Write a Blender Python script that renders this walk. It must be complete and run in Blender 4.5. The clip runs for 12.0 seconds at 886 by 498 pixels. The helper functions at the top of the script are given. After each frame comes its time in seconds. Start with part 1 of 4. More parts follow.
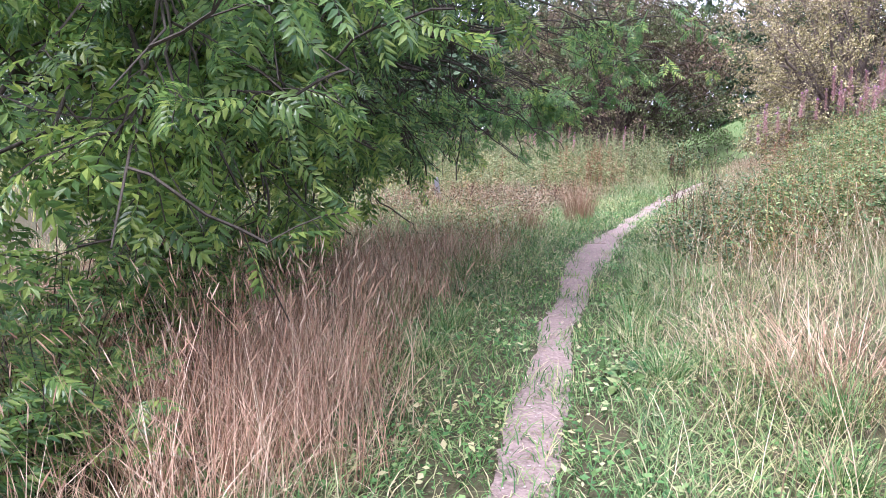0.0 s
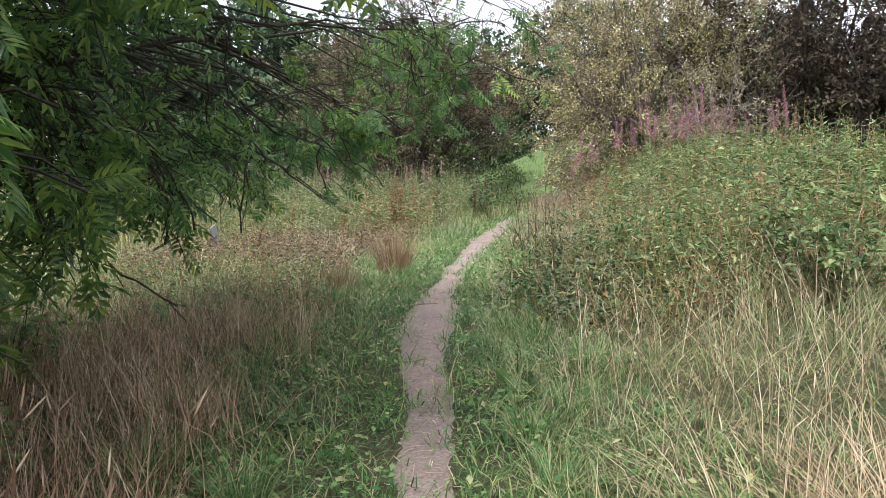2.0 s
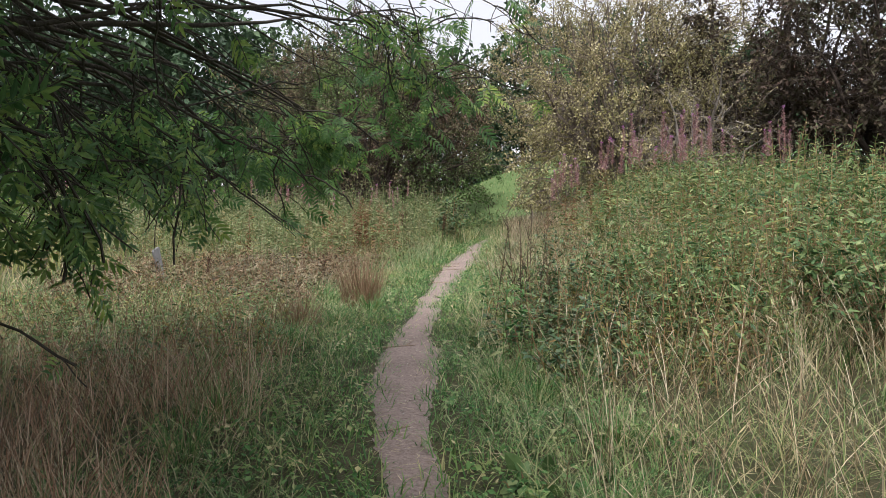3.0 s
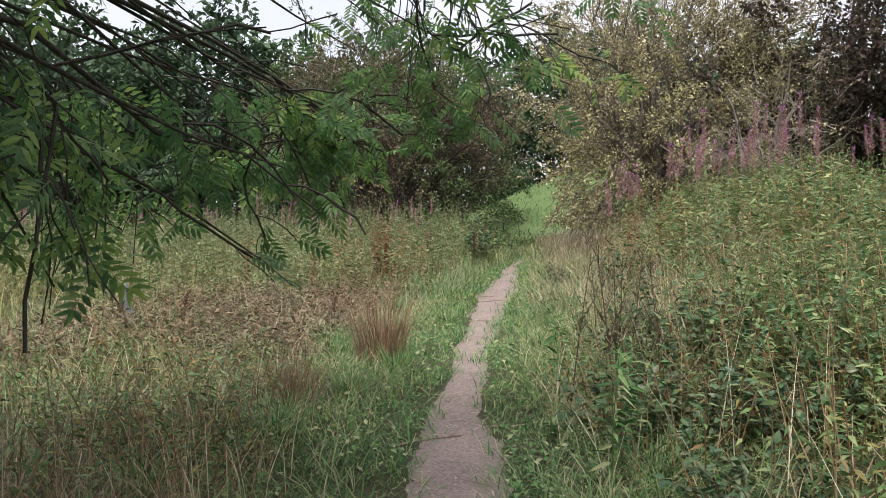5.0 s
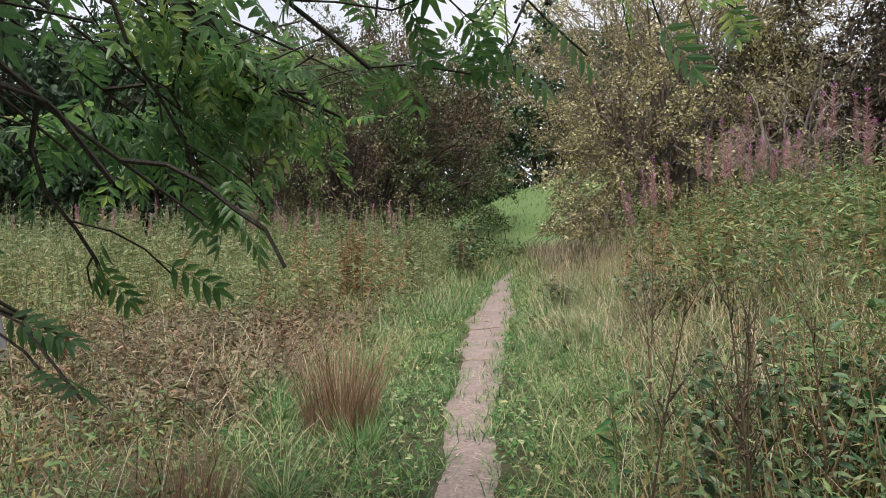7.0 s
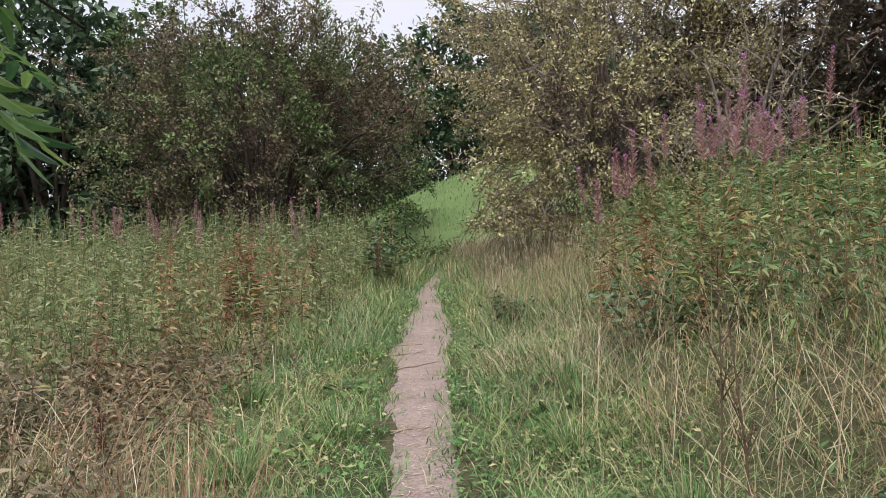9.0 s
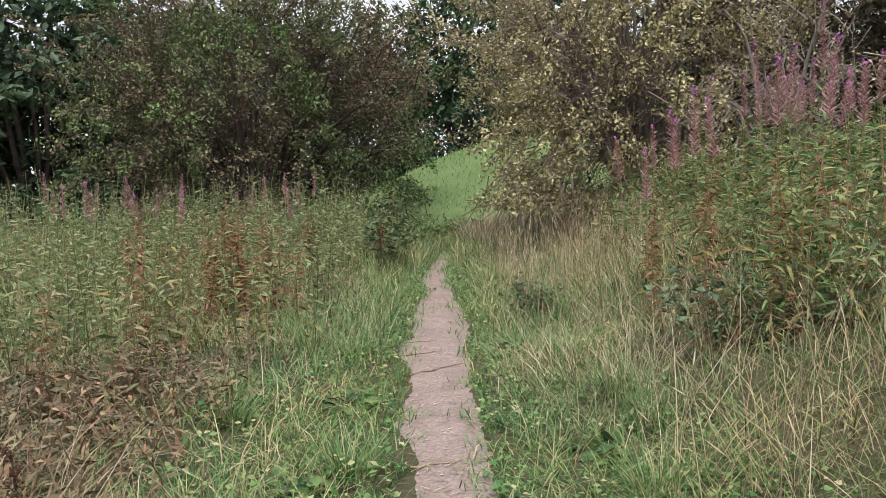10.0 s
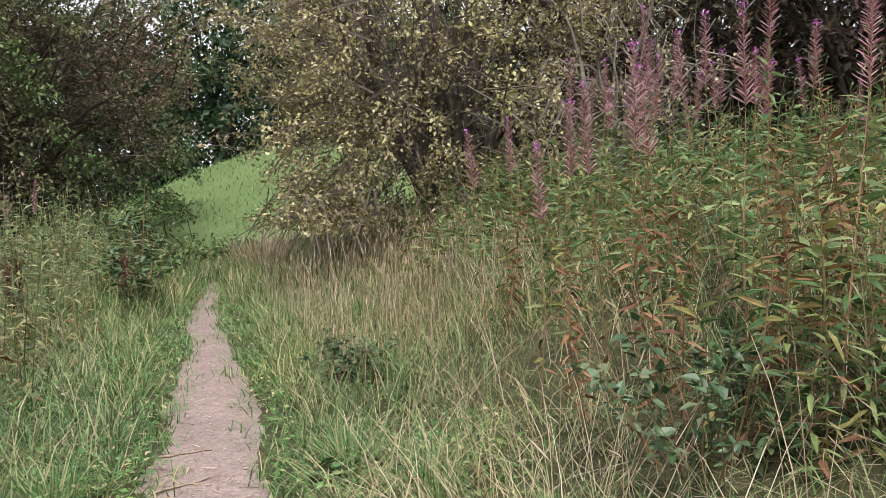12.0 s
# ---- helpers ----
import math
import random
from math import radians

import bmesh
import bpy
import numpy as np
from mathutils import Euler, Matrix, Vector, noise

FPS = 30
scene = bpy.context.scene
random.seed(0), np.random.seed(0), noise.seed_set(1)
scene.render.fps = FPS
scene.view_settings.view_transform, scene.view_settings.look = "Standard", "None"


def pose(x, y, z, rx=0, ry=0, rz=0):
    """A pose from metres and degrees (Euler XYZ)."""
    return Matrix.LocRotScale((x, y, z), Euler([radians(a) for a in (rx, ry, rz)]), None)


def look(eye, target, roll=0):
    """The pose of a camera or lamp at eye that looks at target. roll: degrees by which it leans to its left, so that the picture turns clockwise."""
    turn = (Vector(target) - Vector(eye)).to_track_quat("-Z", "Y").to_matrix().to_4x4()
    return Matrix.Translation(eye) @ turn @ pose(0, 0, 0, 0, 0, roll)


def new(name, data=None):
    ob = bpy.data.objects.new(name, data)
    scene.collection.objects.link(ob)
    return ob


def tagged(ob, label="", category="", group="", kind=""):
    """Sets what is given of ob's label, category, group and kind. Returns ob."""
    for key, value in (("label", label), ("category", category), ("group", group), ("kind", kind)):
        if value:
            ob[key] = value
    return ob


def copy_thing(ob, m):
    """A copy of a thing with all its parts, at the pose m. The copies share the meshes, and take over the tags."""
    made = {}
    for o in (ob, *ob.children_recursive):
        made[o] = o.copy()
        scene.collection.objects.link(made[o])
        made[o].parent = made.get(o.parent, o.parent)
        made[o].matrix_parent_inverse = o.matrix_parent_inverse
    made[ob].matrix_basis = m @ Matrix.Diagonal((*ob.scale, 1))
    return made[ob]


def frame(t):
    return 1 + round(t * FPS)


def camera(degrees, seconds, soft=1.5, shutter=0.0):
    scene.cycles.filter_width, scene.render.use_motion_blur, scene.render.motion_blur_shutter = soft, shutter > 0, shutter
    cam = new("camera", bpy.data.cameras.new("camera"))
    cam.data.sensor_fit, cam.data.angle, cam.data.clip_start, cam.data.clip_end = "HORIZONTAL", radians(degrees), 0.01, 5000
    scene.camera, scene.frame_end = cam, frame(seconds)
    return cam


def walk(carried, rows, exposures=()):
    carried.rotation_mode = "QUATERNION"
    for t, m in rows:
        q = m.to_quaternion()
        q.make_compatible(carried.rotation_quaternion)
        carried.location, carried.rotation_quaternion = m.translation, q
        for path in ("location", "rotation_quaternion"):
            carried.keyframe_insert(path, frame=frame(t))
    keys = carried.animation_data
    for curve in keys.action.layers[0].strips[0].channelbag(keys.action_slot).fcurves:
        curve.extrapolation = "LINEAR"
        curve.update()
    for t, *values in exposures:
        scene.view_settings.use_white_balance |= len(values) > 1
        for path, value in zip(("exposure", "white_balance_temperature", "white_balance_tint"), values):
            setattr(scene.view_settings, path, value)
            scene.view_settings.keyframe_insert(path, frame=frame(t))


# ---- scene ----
cam = camera(58.0, 12.0, soft=0.6)
PATH = [
    (0, (-0.018, 0.011, 1.628), (-0.026, 1.988, 1.328), 0.6),
    (0.5, (-0.052, 0.691, 1.588), (0.131, 2.661, 1.296), 0.1),
    (1, (-0.12, 1.375, 1.545), (0.196, 3.328, 1.255), 0.7),
    (1.5, (-0.079, 2.001, 1.544), (0.38, 3.928, 1.269), -0.2),
    (2, (-0.016, 2.698, 1.539), (0.503, 4.619, 1.338), -0.2),
    (2.5, (0.063, 3.333, 1.529), (0.642, 5.241, 1.362), 0.1),
    (3, (0.162, 4.012, 1.521), (0.776, 5.909, 1.373), 0.8),
    (3.2, (0.184, 4.306, 1.511), (0.796, 6.205, 1.381), 1.5),
    (4.8, (0.665, 6.295, 1.474), (1.234, 8.209, 1.371), -0.4),
    (5, (0.699, 6.485, 1.503), (1.267, 8.4, 1.397), -0.3),
    (5.5, (0.78, 7.117, 1.508), (1.327, 9.038, 1.403), -0.3),
    (6, (0.961, 7.661, 1.511), (1.503, 9.583, 1.405), 0.2),
    (6.5, (1.106, 8.266, 1.502), (1.643, 10.19, 1.396), 0.8),
    (7, (1.309, 8.808, 1.499), (1.93, 10.707, 1.406), 0.6),
    (7.2, (1.377, 9.028, 1.493), (2.015, 10.922, 1.402), 0.3),
    (8.8, (1.986, 11.025, 1.564), (2.76, 12.867, 1.459), -0.7),
    (9, (2.095, 11.277, 1.54), (2.919, 13.096, 1.431), -1.1),
    (9.5, (2.242, 11.92, 1.515), (3.112, 13.717, 1.393), -1.1),
    (10, (2.422, 12.499, 1.504), (3.253, 14.311, 1.34), -1.1),
    (10.5, (2.669, 13.153, 1.47), (3.498, 14.965, 1.301), -1.1),
    (11, (2.952, 13.799, 1.494), (4.077, 15.444, 1.326), -0.2),
    (11.5, (3.248, 14.337, 1.499), (4.545, 15.854, 1.367), -0.9),
    (12, (3.509, 14.986, 1.487), (4.819, 16.491, 1.348), -1.0),
]
walk(cam, [(t, look(eye, target, roll)) for t, eye, target, roll in PATH],
     exposures=((0.0, 1.18, 5550, 33), (1.0, 1.1, 5750, 28), (1.6, 0.88, 5950, 18), (2.2, 0.4, 6100, 16), (3.0, 0.18, 6200, 16), (6.0, 0.26, 6150, 17), (7.0, 0.12, 6250, 15), (9.0, 0.07, 6200, 18), (10.0, 0.14, 6200, 18), (12.0, 0.25, 6250, 18)))

# ---- light: a bright overcast sky ----
SUN_UP, SUN_TURN = 66.0, 212.0
world = bpy.data.worlds.new("overcast_sky")
scene.world = world
world.use_nodes = True
wn, wl = world.node_tree.nodes, world.node_tree.links
wn.clear()
sky = wn.new("ShaderNodeTexSky")
sky.sky_type, sky.sun_disc = "NISHITA", False
sky.sun_elevation, sky.sun_rotation = radians(SUN_UP), radians(SUN_TURN)
sky.air_density, sky.dust_density = 1.0, 4.0
blue = wn.new("ShaderNodeBackground")
blue.inputs["Strength"].default_value = 0.1
wl.new(sky.outputs[0], blue.inputs["Color"])
cloud_noise = wn.new("ShaderNodeTexNoise")
cloud_noise.inputs["Scale"].default_value = 2.2
cloud_noise.inputs["Detail"].default_value = 4.0
cloud_ramp = wn.new("ShaderNodeValToRGB")
cloud_ramp.color_ramp.elements[0].position, cloud_ramp.color_ramp.elements[0].color = 0.3, (0.88, 0.91, 0.95, 1)
cloud_ramp.color_ramp.elements[1].position, cloud_ramp.color_ramp.elements[1].color = 0.7, (1.0, 1.0, 1.0, 1)
wl.new(cloud_noise.outputs["Fac"], cloud_ramp.inputs["Fac"])
cloud = wn.new("ShaderNodeBackground")
cloud.inputs["Strength"].default_value = 1.02
wl.new(cloud_ramp.outputs["Color"], cloud.inputs["Color"])
both = wn.new("ShaderNodeMixShader")
both.inputs["Fac"].default_value = 0.8
wl.new(blue.outputs[0], both.inputs[1])
wl.new(cloud.outputs[0], both.inputs[2])
world_out = wn.new("ShaderNodeOutputWorld")
wl.new(both.outputs[0], world_out.inputs["Surface"])
sun = new("sun", bpy.data.lights.new("sun", "SUN"))
sun.data.energy, sun.data.angle, sun.data.color = 4.4, radians(26), (1.0, 0.96, 0.88)
sun.rotation_euler = (radians(90 - SUN_UP), 0, radians(180 - SUN_TURN))

# ---- materials ----


def nodes_of(name):
    m = bpy.data.materials.new(name)
    m.use_nodes = True
    m.node_tree.nodes.clear()
    return m, m.node_tree.nodes, m.node_tree.links


def ramp_of(n, colours):
    r = n.new("ShaderNodeValToRGB")
    e = r.color_ramp.elements
    while len(e) < len(colours):
        e.new(0.5)
    for i, c in enumerate(colours):
        e[i].position = i / max(1, len(colours) - 1)
        e[i].color = (*c, 1)
    return r


def plant_material(name, colours, rough=0.6, through_light=0.3, patch=0.6, patch_tint=(1.25, 1.1, 0.75), patch_size=0.7, gloss=0.3, by_object=False, clump=0.0, clump_size=2.2):
    """Each blade or leaf takes its own colour; patches of ground-scale tint lie over them."""
    m, n, l = nodes_of(name)
    if by_object:
        rnd = n.new("ShaderNodeObjectInfo").outputs["Random"]
        isl = n.new("ShaderNodeNewGeometry").outputs["Random Per Island"]
        add = n.new("ShaderNodeMath")
        add.operation = "ADD"
        l.new(rnd, add.inputs[0])
        l.new(isl, add.inputs[1])
        half = n.new("ShaderNodeMath")
        half.operation = "MULTIPLY"
        half.inputs[1].default_value = 0.5
        l.new(add.outputs[0], half.inputs[0])
        rnd = half.outputs[0]
    else:
        rnd = n.new("ShaderNodeNewGeometry").outputs["Random Per Island"]
    r = ramp_of(n, colours)
    l.new(rnd, r.inputs["Fac"])
    co = n.new("ShaderNodeTexCoord")
    big = n.new("ShaderNodeTexNoise")
    big.inputs["Scale"].default_value = patch_size
    big.inputs["Detail"].default_value = 3.0
    l.new(co.outputs["Object"], big.inputs["Vector"])
    br = ramp_of(n, [(0, 0, 0), (1, 1, 1)])
    br.color_ramp.elements[0].position, br.color_ramp.elements[1].position = 0.38, 0.66
    l.new(big.outputs["Fac"], br.inputs["Fac"])
    tint = n.new("ShaderNodeMix")
    tint.data_type, tint.blend_type = "RGBA", "MULTIPLY"
    tint.inputs["B"].default_value = (*patch_tint, 1)
    amount = n.new("ShaderNodeMath")
    amount.operation = "MULTIPLY"
    amount.inputs[1].default_value = patch
    l.new(br.outputs["Color"], amount.inputs[0])
    l.new(amount.outputs[0], tint.inputs["Factor"])
    l.new(r.outputs["Color"], tint.inputs["A"])
    fine = n.new("ShaderNodeTexNoise")
    fine.inputs["Scale"].default_value = 45.0
    l.new(co.outputs["Object"], fine.inputs["Vector"])
    fr = ramp_of(n, [(0.72, 0.72, 0.72), (1.2, 1.2, 1.2)])
    l.new(fine.outputs["Fac"], fr.inputs["Fac"])
    mul = n.new("ShaderNodeMix")
    mul.data_type, mul.blend_type = "RGBA", "MULTIPLY"
    mul.inputs["Factor"].default_value = 1.0
    l.new(tint.outputs["Result"], mul.inputs["A"])
    l.new(fr.outputs["Color"], mul.inputs["B"])
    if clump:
        # noise makes whole sprays and tufts lighter or darker than their neighbours
        clump_noise = n.new("ShaderNodeTexNoise")
        clump_noise.inputs["Scale"].default_value = clump_size
        clump_noise.inputs["Detail"].default_value = 2.0
        l.new(co.outputs["Object"], clump_noise.inputs["Vector"])
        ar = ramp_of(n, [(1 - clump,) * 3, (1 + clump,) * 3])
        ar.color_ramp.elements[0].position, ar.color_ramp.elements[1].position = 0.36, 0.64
        l.new(clump_noise.outputs["Fac"], ar.inputs["Fac"])
        clump_toned = n.new("ShaderNodeMix")
        clump_toned.data_type, clump_toned.blend_type = "RGBA", "MULTIPLY"
        clump_toned.inputs["Factor"].default_value = 1.0
        l.new(mul.outputs["Result"], clump_toned.inputs["A"])
        l.new(ar.outputs["Color"], clump_toned.inputs["B"])
        mul = clump_toned
    p = n.new("ShaderNodeBsdfPrincipled")
    p.inputs["Roughness"].default_value = rough
    p.inputs["Specular IOR Level"].default_value = gloss
    l.new(mul.outputs["Result"], p.inputs["Base Color"])
    t = n.new("ShaderNodeBsdfTranslucent")
    l.new(mul.outputs["Result"], t.inputs["Color"])
    mix = n.new("ShaderNodeMixShader")
    mix.inputs["Fac"].default_value = through_light
    l.new(p.outputs[0], mix.inputs[1])
    l.new(t.outputs[0], mix.inputs[2])
    out = n.new("ShaderNodeOutputMaterial")
    l.new(mix.outputs[0], out.inputs["Surface"])
    return m


def solid_material(name, layers, rough=0.9, bump=0.4, bump_scale=30.0, bump_size=0.02, stretch=(1, 1, 1)):
    """layers: (noise scale, colours) blended one over the other, all in metres."""
    m, n, l = nodes_of(name)
    co = n.new("ShaderNodeTexCoord")
    mp = n.new("ShaderNodeMapping")
    mp.inputs["Scale"].default_value = stretch
    l.new(co.outputs["Object"], mp.inputs["Vector"])
    colour = None
    for scale, colours in layers:
        t = n.new("ShaderNodeTexNoise")
        t.inputs["Scale"].default_value = scale
        t.inputs["Detail"].default_value = 6.0
        t.inputs["Roughness"].default_value = 0.65
        l.new(mp.outputs["Vector"], t.inputs["Vector"])
        r = ramp_of(n, colours)
        r.color_ramp.elements[0].position, r.color_ramp.elements[-1].position = 0.32, 0.68
        l.new(t.outputs["Fac"], r.inputs["Fac"])
        if colour is None:
            colour = r.outputs["Color"]
        else:
            x = n.new("ShaderNodeMix")
            x.data_type = "RGBA"
            x.inputs["Factor"].default_value = 0.5
            l.new(colour, x.inputs["A"])
            l.new(r.outputs["Color"], x.inputs["B"])
            colour = x.outputs["Result"]
    p = n.new("ShaderNodeBsdfPrincipled")
    p.inputs["Roughness"].default_value = rough
    p.inputs["Specular IOR Level"].default_value = 0.25
    l.new(colour, p.inputs["Base Color"])
    bt = n.new("ShaderNodeTexNoise")
    bt.inputs["Scale"].default_value = bump_scale
    bt.inputs["Detail"].default_value = 8.0
    l.new(mp.outputs["Vector"], bt.inputs["Vector"])
    b = n.new("ShaderNodeBump")
    b.inputs["Strength"].default_value = bump
    b.inputs["Distance"].default_value = bump_size
    l.new(bt.outputs["Fac"], b.inputs["Height"])
    l.new(b.outputs["Normal"], p.inputs["Normal"])
    out = n.new("ShaderNodeOutputMaterial")
    l.new(p.outputs[0], out.inputs["Surface"])
    return m


M_GROUND = solid_material("turf_and_thatch", [(0.5, [(0.03, 0.05, 0.017), (0.07, 0.06, 0.03), (0.04, 0.06, 0.02)]), (14.0, [(0.02, 0.026, 0.011), (0.09, 0.078, 0.042)])], bump=0.8, bump_scale=40)
M_SOIL = solid_material("trodden_earth", [(2.6, [(0.09, 0.067, 0.06), (0.33, 0.258, 0.232)]), (9.0, [(0.15, 0.108, 0.09), (0.35, 0.272, 0.24)]), (48.0, [(0.10, 0.074, 0.062), (0.41, 0.328, 0.29)])], bump=0.9, bump_scale=38, bump_size=0.02)
M_MOUND = solid_material("mown_turf", [(0.6, [(0.075, 0.135, 0.042), (0.13, 0.185, 0.065)]), (25.0, [(0.055, 0.10, 0.028), (0.14, 0.19, 0.07)])], bump=0.6, bump_scale=60)
M_BARK = solid_material("ash_bark", [(5.0, [(0.03, 0.026, 0.02), (0.07, 0.06, 0.045)]), (60.0, [(0.02, 0.018, 0.014), (0.085, 0.075, 0.058)])], bump=0.8, bump_scale=50, stretch=(1, 1, 0.3))
M_BARK_DARK = solid_material("thorn_bark", [(4.0, [(0.045, 0.034, 0.027), (0.11, 0.085, 0.07)])], bump=0.6, bump_scale=40)
M_BARK_GREY = solid_material("lichened_bark", [(4.0, [(0.15, 0.13, 0.11), (0.31, 0.28, 0.24)])], bump=0.6, bump_scale=40)
M_BARK_RED = solid_material("dead_limb_bark", [(8.0, [(0.20, 0.11, 0.06), (0.32, 0.20, 0.12)])], bump=0.6, bump_scale=40)
M_STONE = solid_material("pale_pebble", [(20.0, [(0.26, 0.23, 0.20), (0.50, 0.46, 0.41)])], bump=0.4, bump_scale=90)
M_POST = solid_material("weathered_grey_timber", [(6.0, [(0.13, 0.13, 0.13), (0.27, 0.27, 0.27)])], bump=0.6, bump_scale=30, stretch=(1, 1, 0.15))
M_STICK = solid_material("dry_stick", [(12.0, [(0.22, 0.165, 0.12), (0.40, 0.31, 0.23)])], bump=0.5, bump_scale=60)

# fresh, long, herb: wide tones also stand in for highlights and dark gaps
M_FRESH = plant_material("fresh_grass", [(0.04, 0.12, 0.04), (0.075, 0.20, 0.06), (0.13, 0.28, 0.085), (0.21, 0.33, 0.12), (0.50, 0.47, 0.29)], patch_tint=(1.25, 1.05, 0.8))
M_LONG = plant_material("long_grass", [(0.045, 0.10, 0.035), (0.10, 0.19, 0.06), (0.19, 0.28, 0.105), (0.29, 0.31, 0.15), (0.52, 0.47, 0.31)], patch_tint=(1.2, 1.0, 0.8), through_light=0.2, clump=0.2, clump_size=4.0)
M_STRAW = plant_material("straw_grass", [(0.17, 0.13, 0.075), (0.34, 0.27, 0.165), (0.52, 0.44, 0.29), (0.66, 0.59, 0.44)], patch_tint=(0.95, 0.82, 0.74), through_light=0.2)
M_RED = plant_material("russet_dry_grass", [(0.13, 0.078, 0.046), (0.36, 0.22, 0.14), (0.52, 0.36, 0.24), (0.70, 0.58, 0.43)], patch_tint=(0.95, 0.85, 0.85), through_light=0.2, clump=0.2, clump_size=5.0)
M_BROWN = plant_material("brown_rush", [(0.17, 0.10, 0.06), (0.27, 0.17, 0.11), (0.36, 0.26, 0.18)], through_light=0.15)
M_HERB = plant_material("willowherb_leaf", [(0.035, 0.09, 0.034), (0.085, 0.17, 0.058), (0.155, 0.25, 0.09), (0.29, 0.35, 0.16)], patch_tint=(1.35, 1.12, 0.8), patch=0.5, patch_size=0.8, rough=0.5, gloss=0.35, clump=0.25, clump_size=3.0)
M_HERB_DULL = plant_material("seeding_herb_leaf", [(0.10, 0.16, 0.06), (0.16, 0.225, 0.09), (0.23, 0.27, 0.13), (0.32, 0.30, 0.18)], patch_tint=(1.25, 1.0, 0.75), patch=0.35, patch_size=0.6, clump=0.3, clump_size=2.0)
M_HERB_YELLOW = plant_material("yellowing_leaf", [(0.22, 0.22, 0.07), (0.30, 0.27, 0.10), (0.27, 0.19, 0.08)])
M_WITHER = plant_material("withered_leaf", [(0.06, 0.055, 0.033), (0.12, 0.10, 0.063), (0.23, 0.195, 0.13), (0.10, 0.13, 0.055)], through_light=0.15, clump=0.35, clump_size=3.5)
M_RUST = plant_material("rusty_dead_leaf", [(0.12, 0.06, 0.033), (0.22, 0.115, 0.062), (0.32, 0.18, 0.10)], through_light=0.2)
M_STEM = plant_material("herb_stem", [(0.13, 0.14, 0.06), (0.26, 0.145, 0.085), (0.38, 0.29, 0.17)], through_light=0.0)
M_POD = plant_material("pink_seed_pod", [(0.32, 0.13, 0.16), (0.43, 0.23, 0.25), (0.56, 0.41, 0.41)], through_light=0.2, patch=0.2)
M_PETAL = plant_material("magenta_petal", [(0.50, 0.12, 0.48), (0.62, 0.24, 0.60)], through_light=0.3, patch=0.0)
M_ASH = plant_material("ash_leaf", [(0.045, 0.115, 0.045), (0.10, 0.21, 0.07), (0.175, 0.31, 0.09), (0.28, 0.39, 0.11)], rough=0.36, gloss=0.6, through_light=0.58, patch=0.5, patch_tint=(1.6, 1.3, 0.65), patch_size=0.5)
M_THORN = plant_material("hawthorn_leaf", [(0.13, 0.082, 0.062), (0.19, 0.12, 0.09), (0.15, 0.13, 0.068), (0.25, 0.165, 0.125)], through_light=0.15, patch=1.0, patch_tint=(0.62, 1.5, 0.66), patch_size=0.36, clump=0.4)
# reddish thorn leaves, darkened to stand in for shade inside the thicket
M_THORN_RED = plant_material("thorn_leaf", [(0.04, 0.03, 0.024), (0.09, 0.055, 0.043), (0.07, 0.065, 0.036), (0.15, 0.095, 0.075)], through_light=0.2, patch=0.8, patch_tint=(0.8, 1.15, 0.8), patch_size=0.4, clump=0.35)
M_BARK_TWIG = solid_material("weathered_twig", [(4.0, [(0.10, 0.08, 0.065), (0.24, 0.20, 0.17)])], bump=0.6, bump_scale=40)
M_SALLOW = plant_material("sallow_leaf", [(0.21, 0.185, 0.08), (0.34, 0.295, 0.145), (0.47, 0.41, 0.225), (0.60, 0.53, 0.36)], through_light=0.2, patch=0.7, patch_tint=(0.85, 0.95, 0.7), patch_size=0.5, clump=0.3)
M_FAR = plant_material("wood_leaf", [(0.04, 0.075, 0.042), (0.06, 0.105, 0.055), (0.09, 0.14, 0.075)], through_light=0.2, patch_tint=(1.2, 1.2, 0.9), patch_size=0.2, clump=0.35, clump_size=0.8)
M_BRAMBLE = plant_material("bramble_leaf", [(0.035, 0.08, 0.035), (0.06, 0.12, 0.05), (0.10, 0.165, 0.08), (0.16, 0.17, 0.09)], rough=0.45, gloss=0.4, through_light=0.15)
M_DOCK = plant_material("dock_seed", [(0.07, 0.03, 0.02), (0.13, 0.06, 0.035)], through_light=0.05)
M_KNAP = plant_material("dark_seed_head", [(0.06, 0.045, 0.03), (0.14, 0.105, 0.07)], through_light=0.0)

# ---- geometry helpers ----
RNG = np.random.default_rng(7)


def unit(v):
    return v / np.maximum(np.linalg.norm(v, axis=-1, keepdims=True), 1e-9)


def mesh_of(name, chunks, materials, smooth=False):
    """chunks: (vertices Nx3, faces Mx3 or Mx4, material slot or Mx slots), joined into one mesh."""
    vs, sizes, loops, slots, base = [], [], [], [], 0
    for v, f, s in chunks:
        v, f = np.asarray(v, float).reshape(-1, 3), np.asarray(f, np.int64)
        if len(f) == 0:
            continue
        vs.append(v)
        loops.append((f + base).ravel())
        sizes.append(np.full(len(f), f.shape[1]))
        slots.append(np.full(len(f), s) if np.isscalar(s) else np.asarray(s))
        base += len(v)
    v, loops, sizes, slots = np.concatenate(vs), np.concatenate(loops), np.concatenate(sizes), np.concatenate(slots)
    me = bpy.data.meshes.new(name)
    me.vertices.add(len(v))
    me.vertices.foreach_set("co", v.astype(np.float32).ravel())
    me.loops.add(len(loops))
    me.loops.foreach_set("vertex_index", loops.astype(np.int32))
    me.polygons.add(len(sizes))
    me.polygons.foreach_set("loop_start", np.concatenate([[0], np.cumsum(sizes)[:-1]]).astype(np.int32))
    me.polygons.foreach_set("material_index", slots.astype(np.int32))
    me.polygons.foreach_set("use_smooth", np.full(len(sizes), smooth))
    for m in materials:
        me.materials.append(m)
    me.update(calc_edges=True)
    me.validate()
    return me


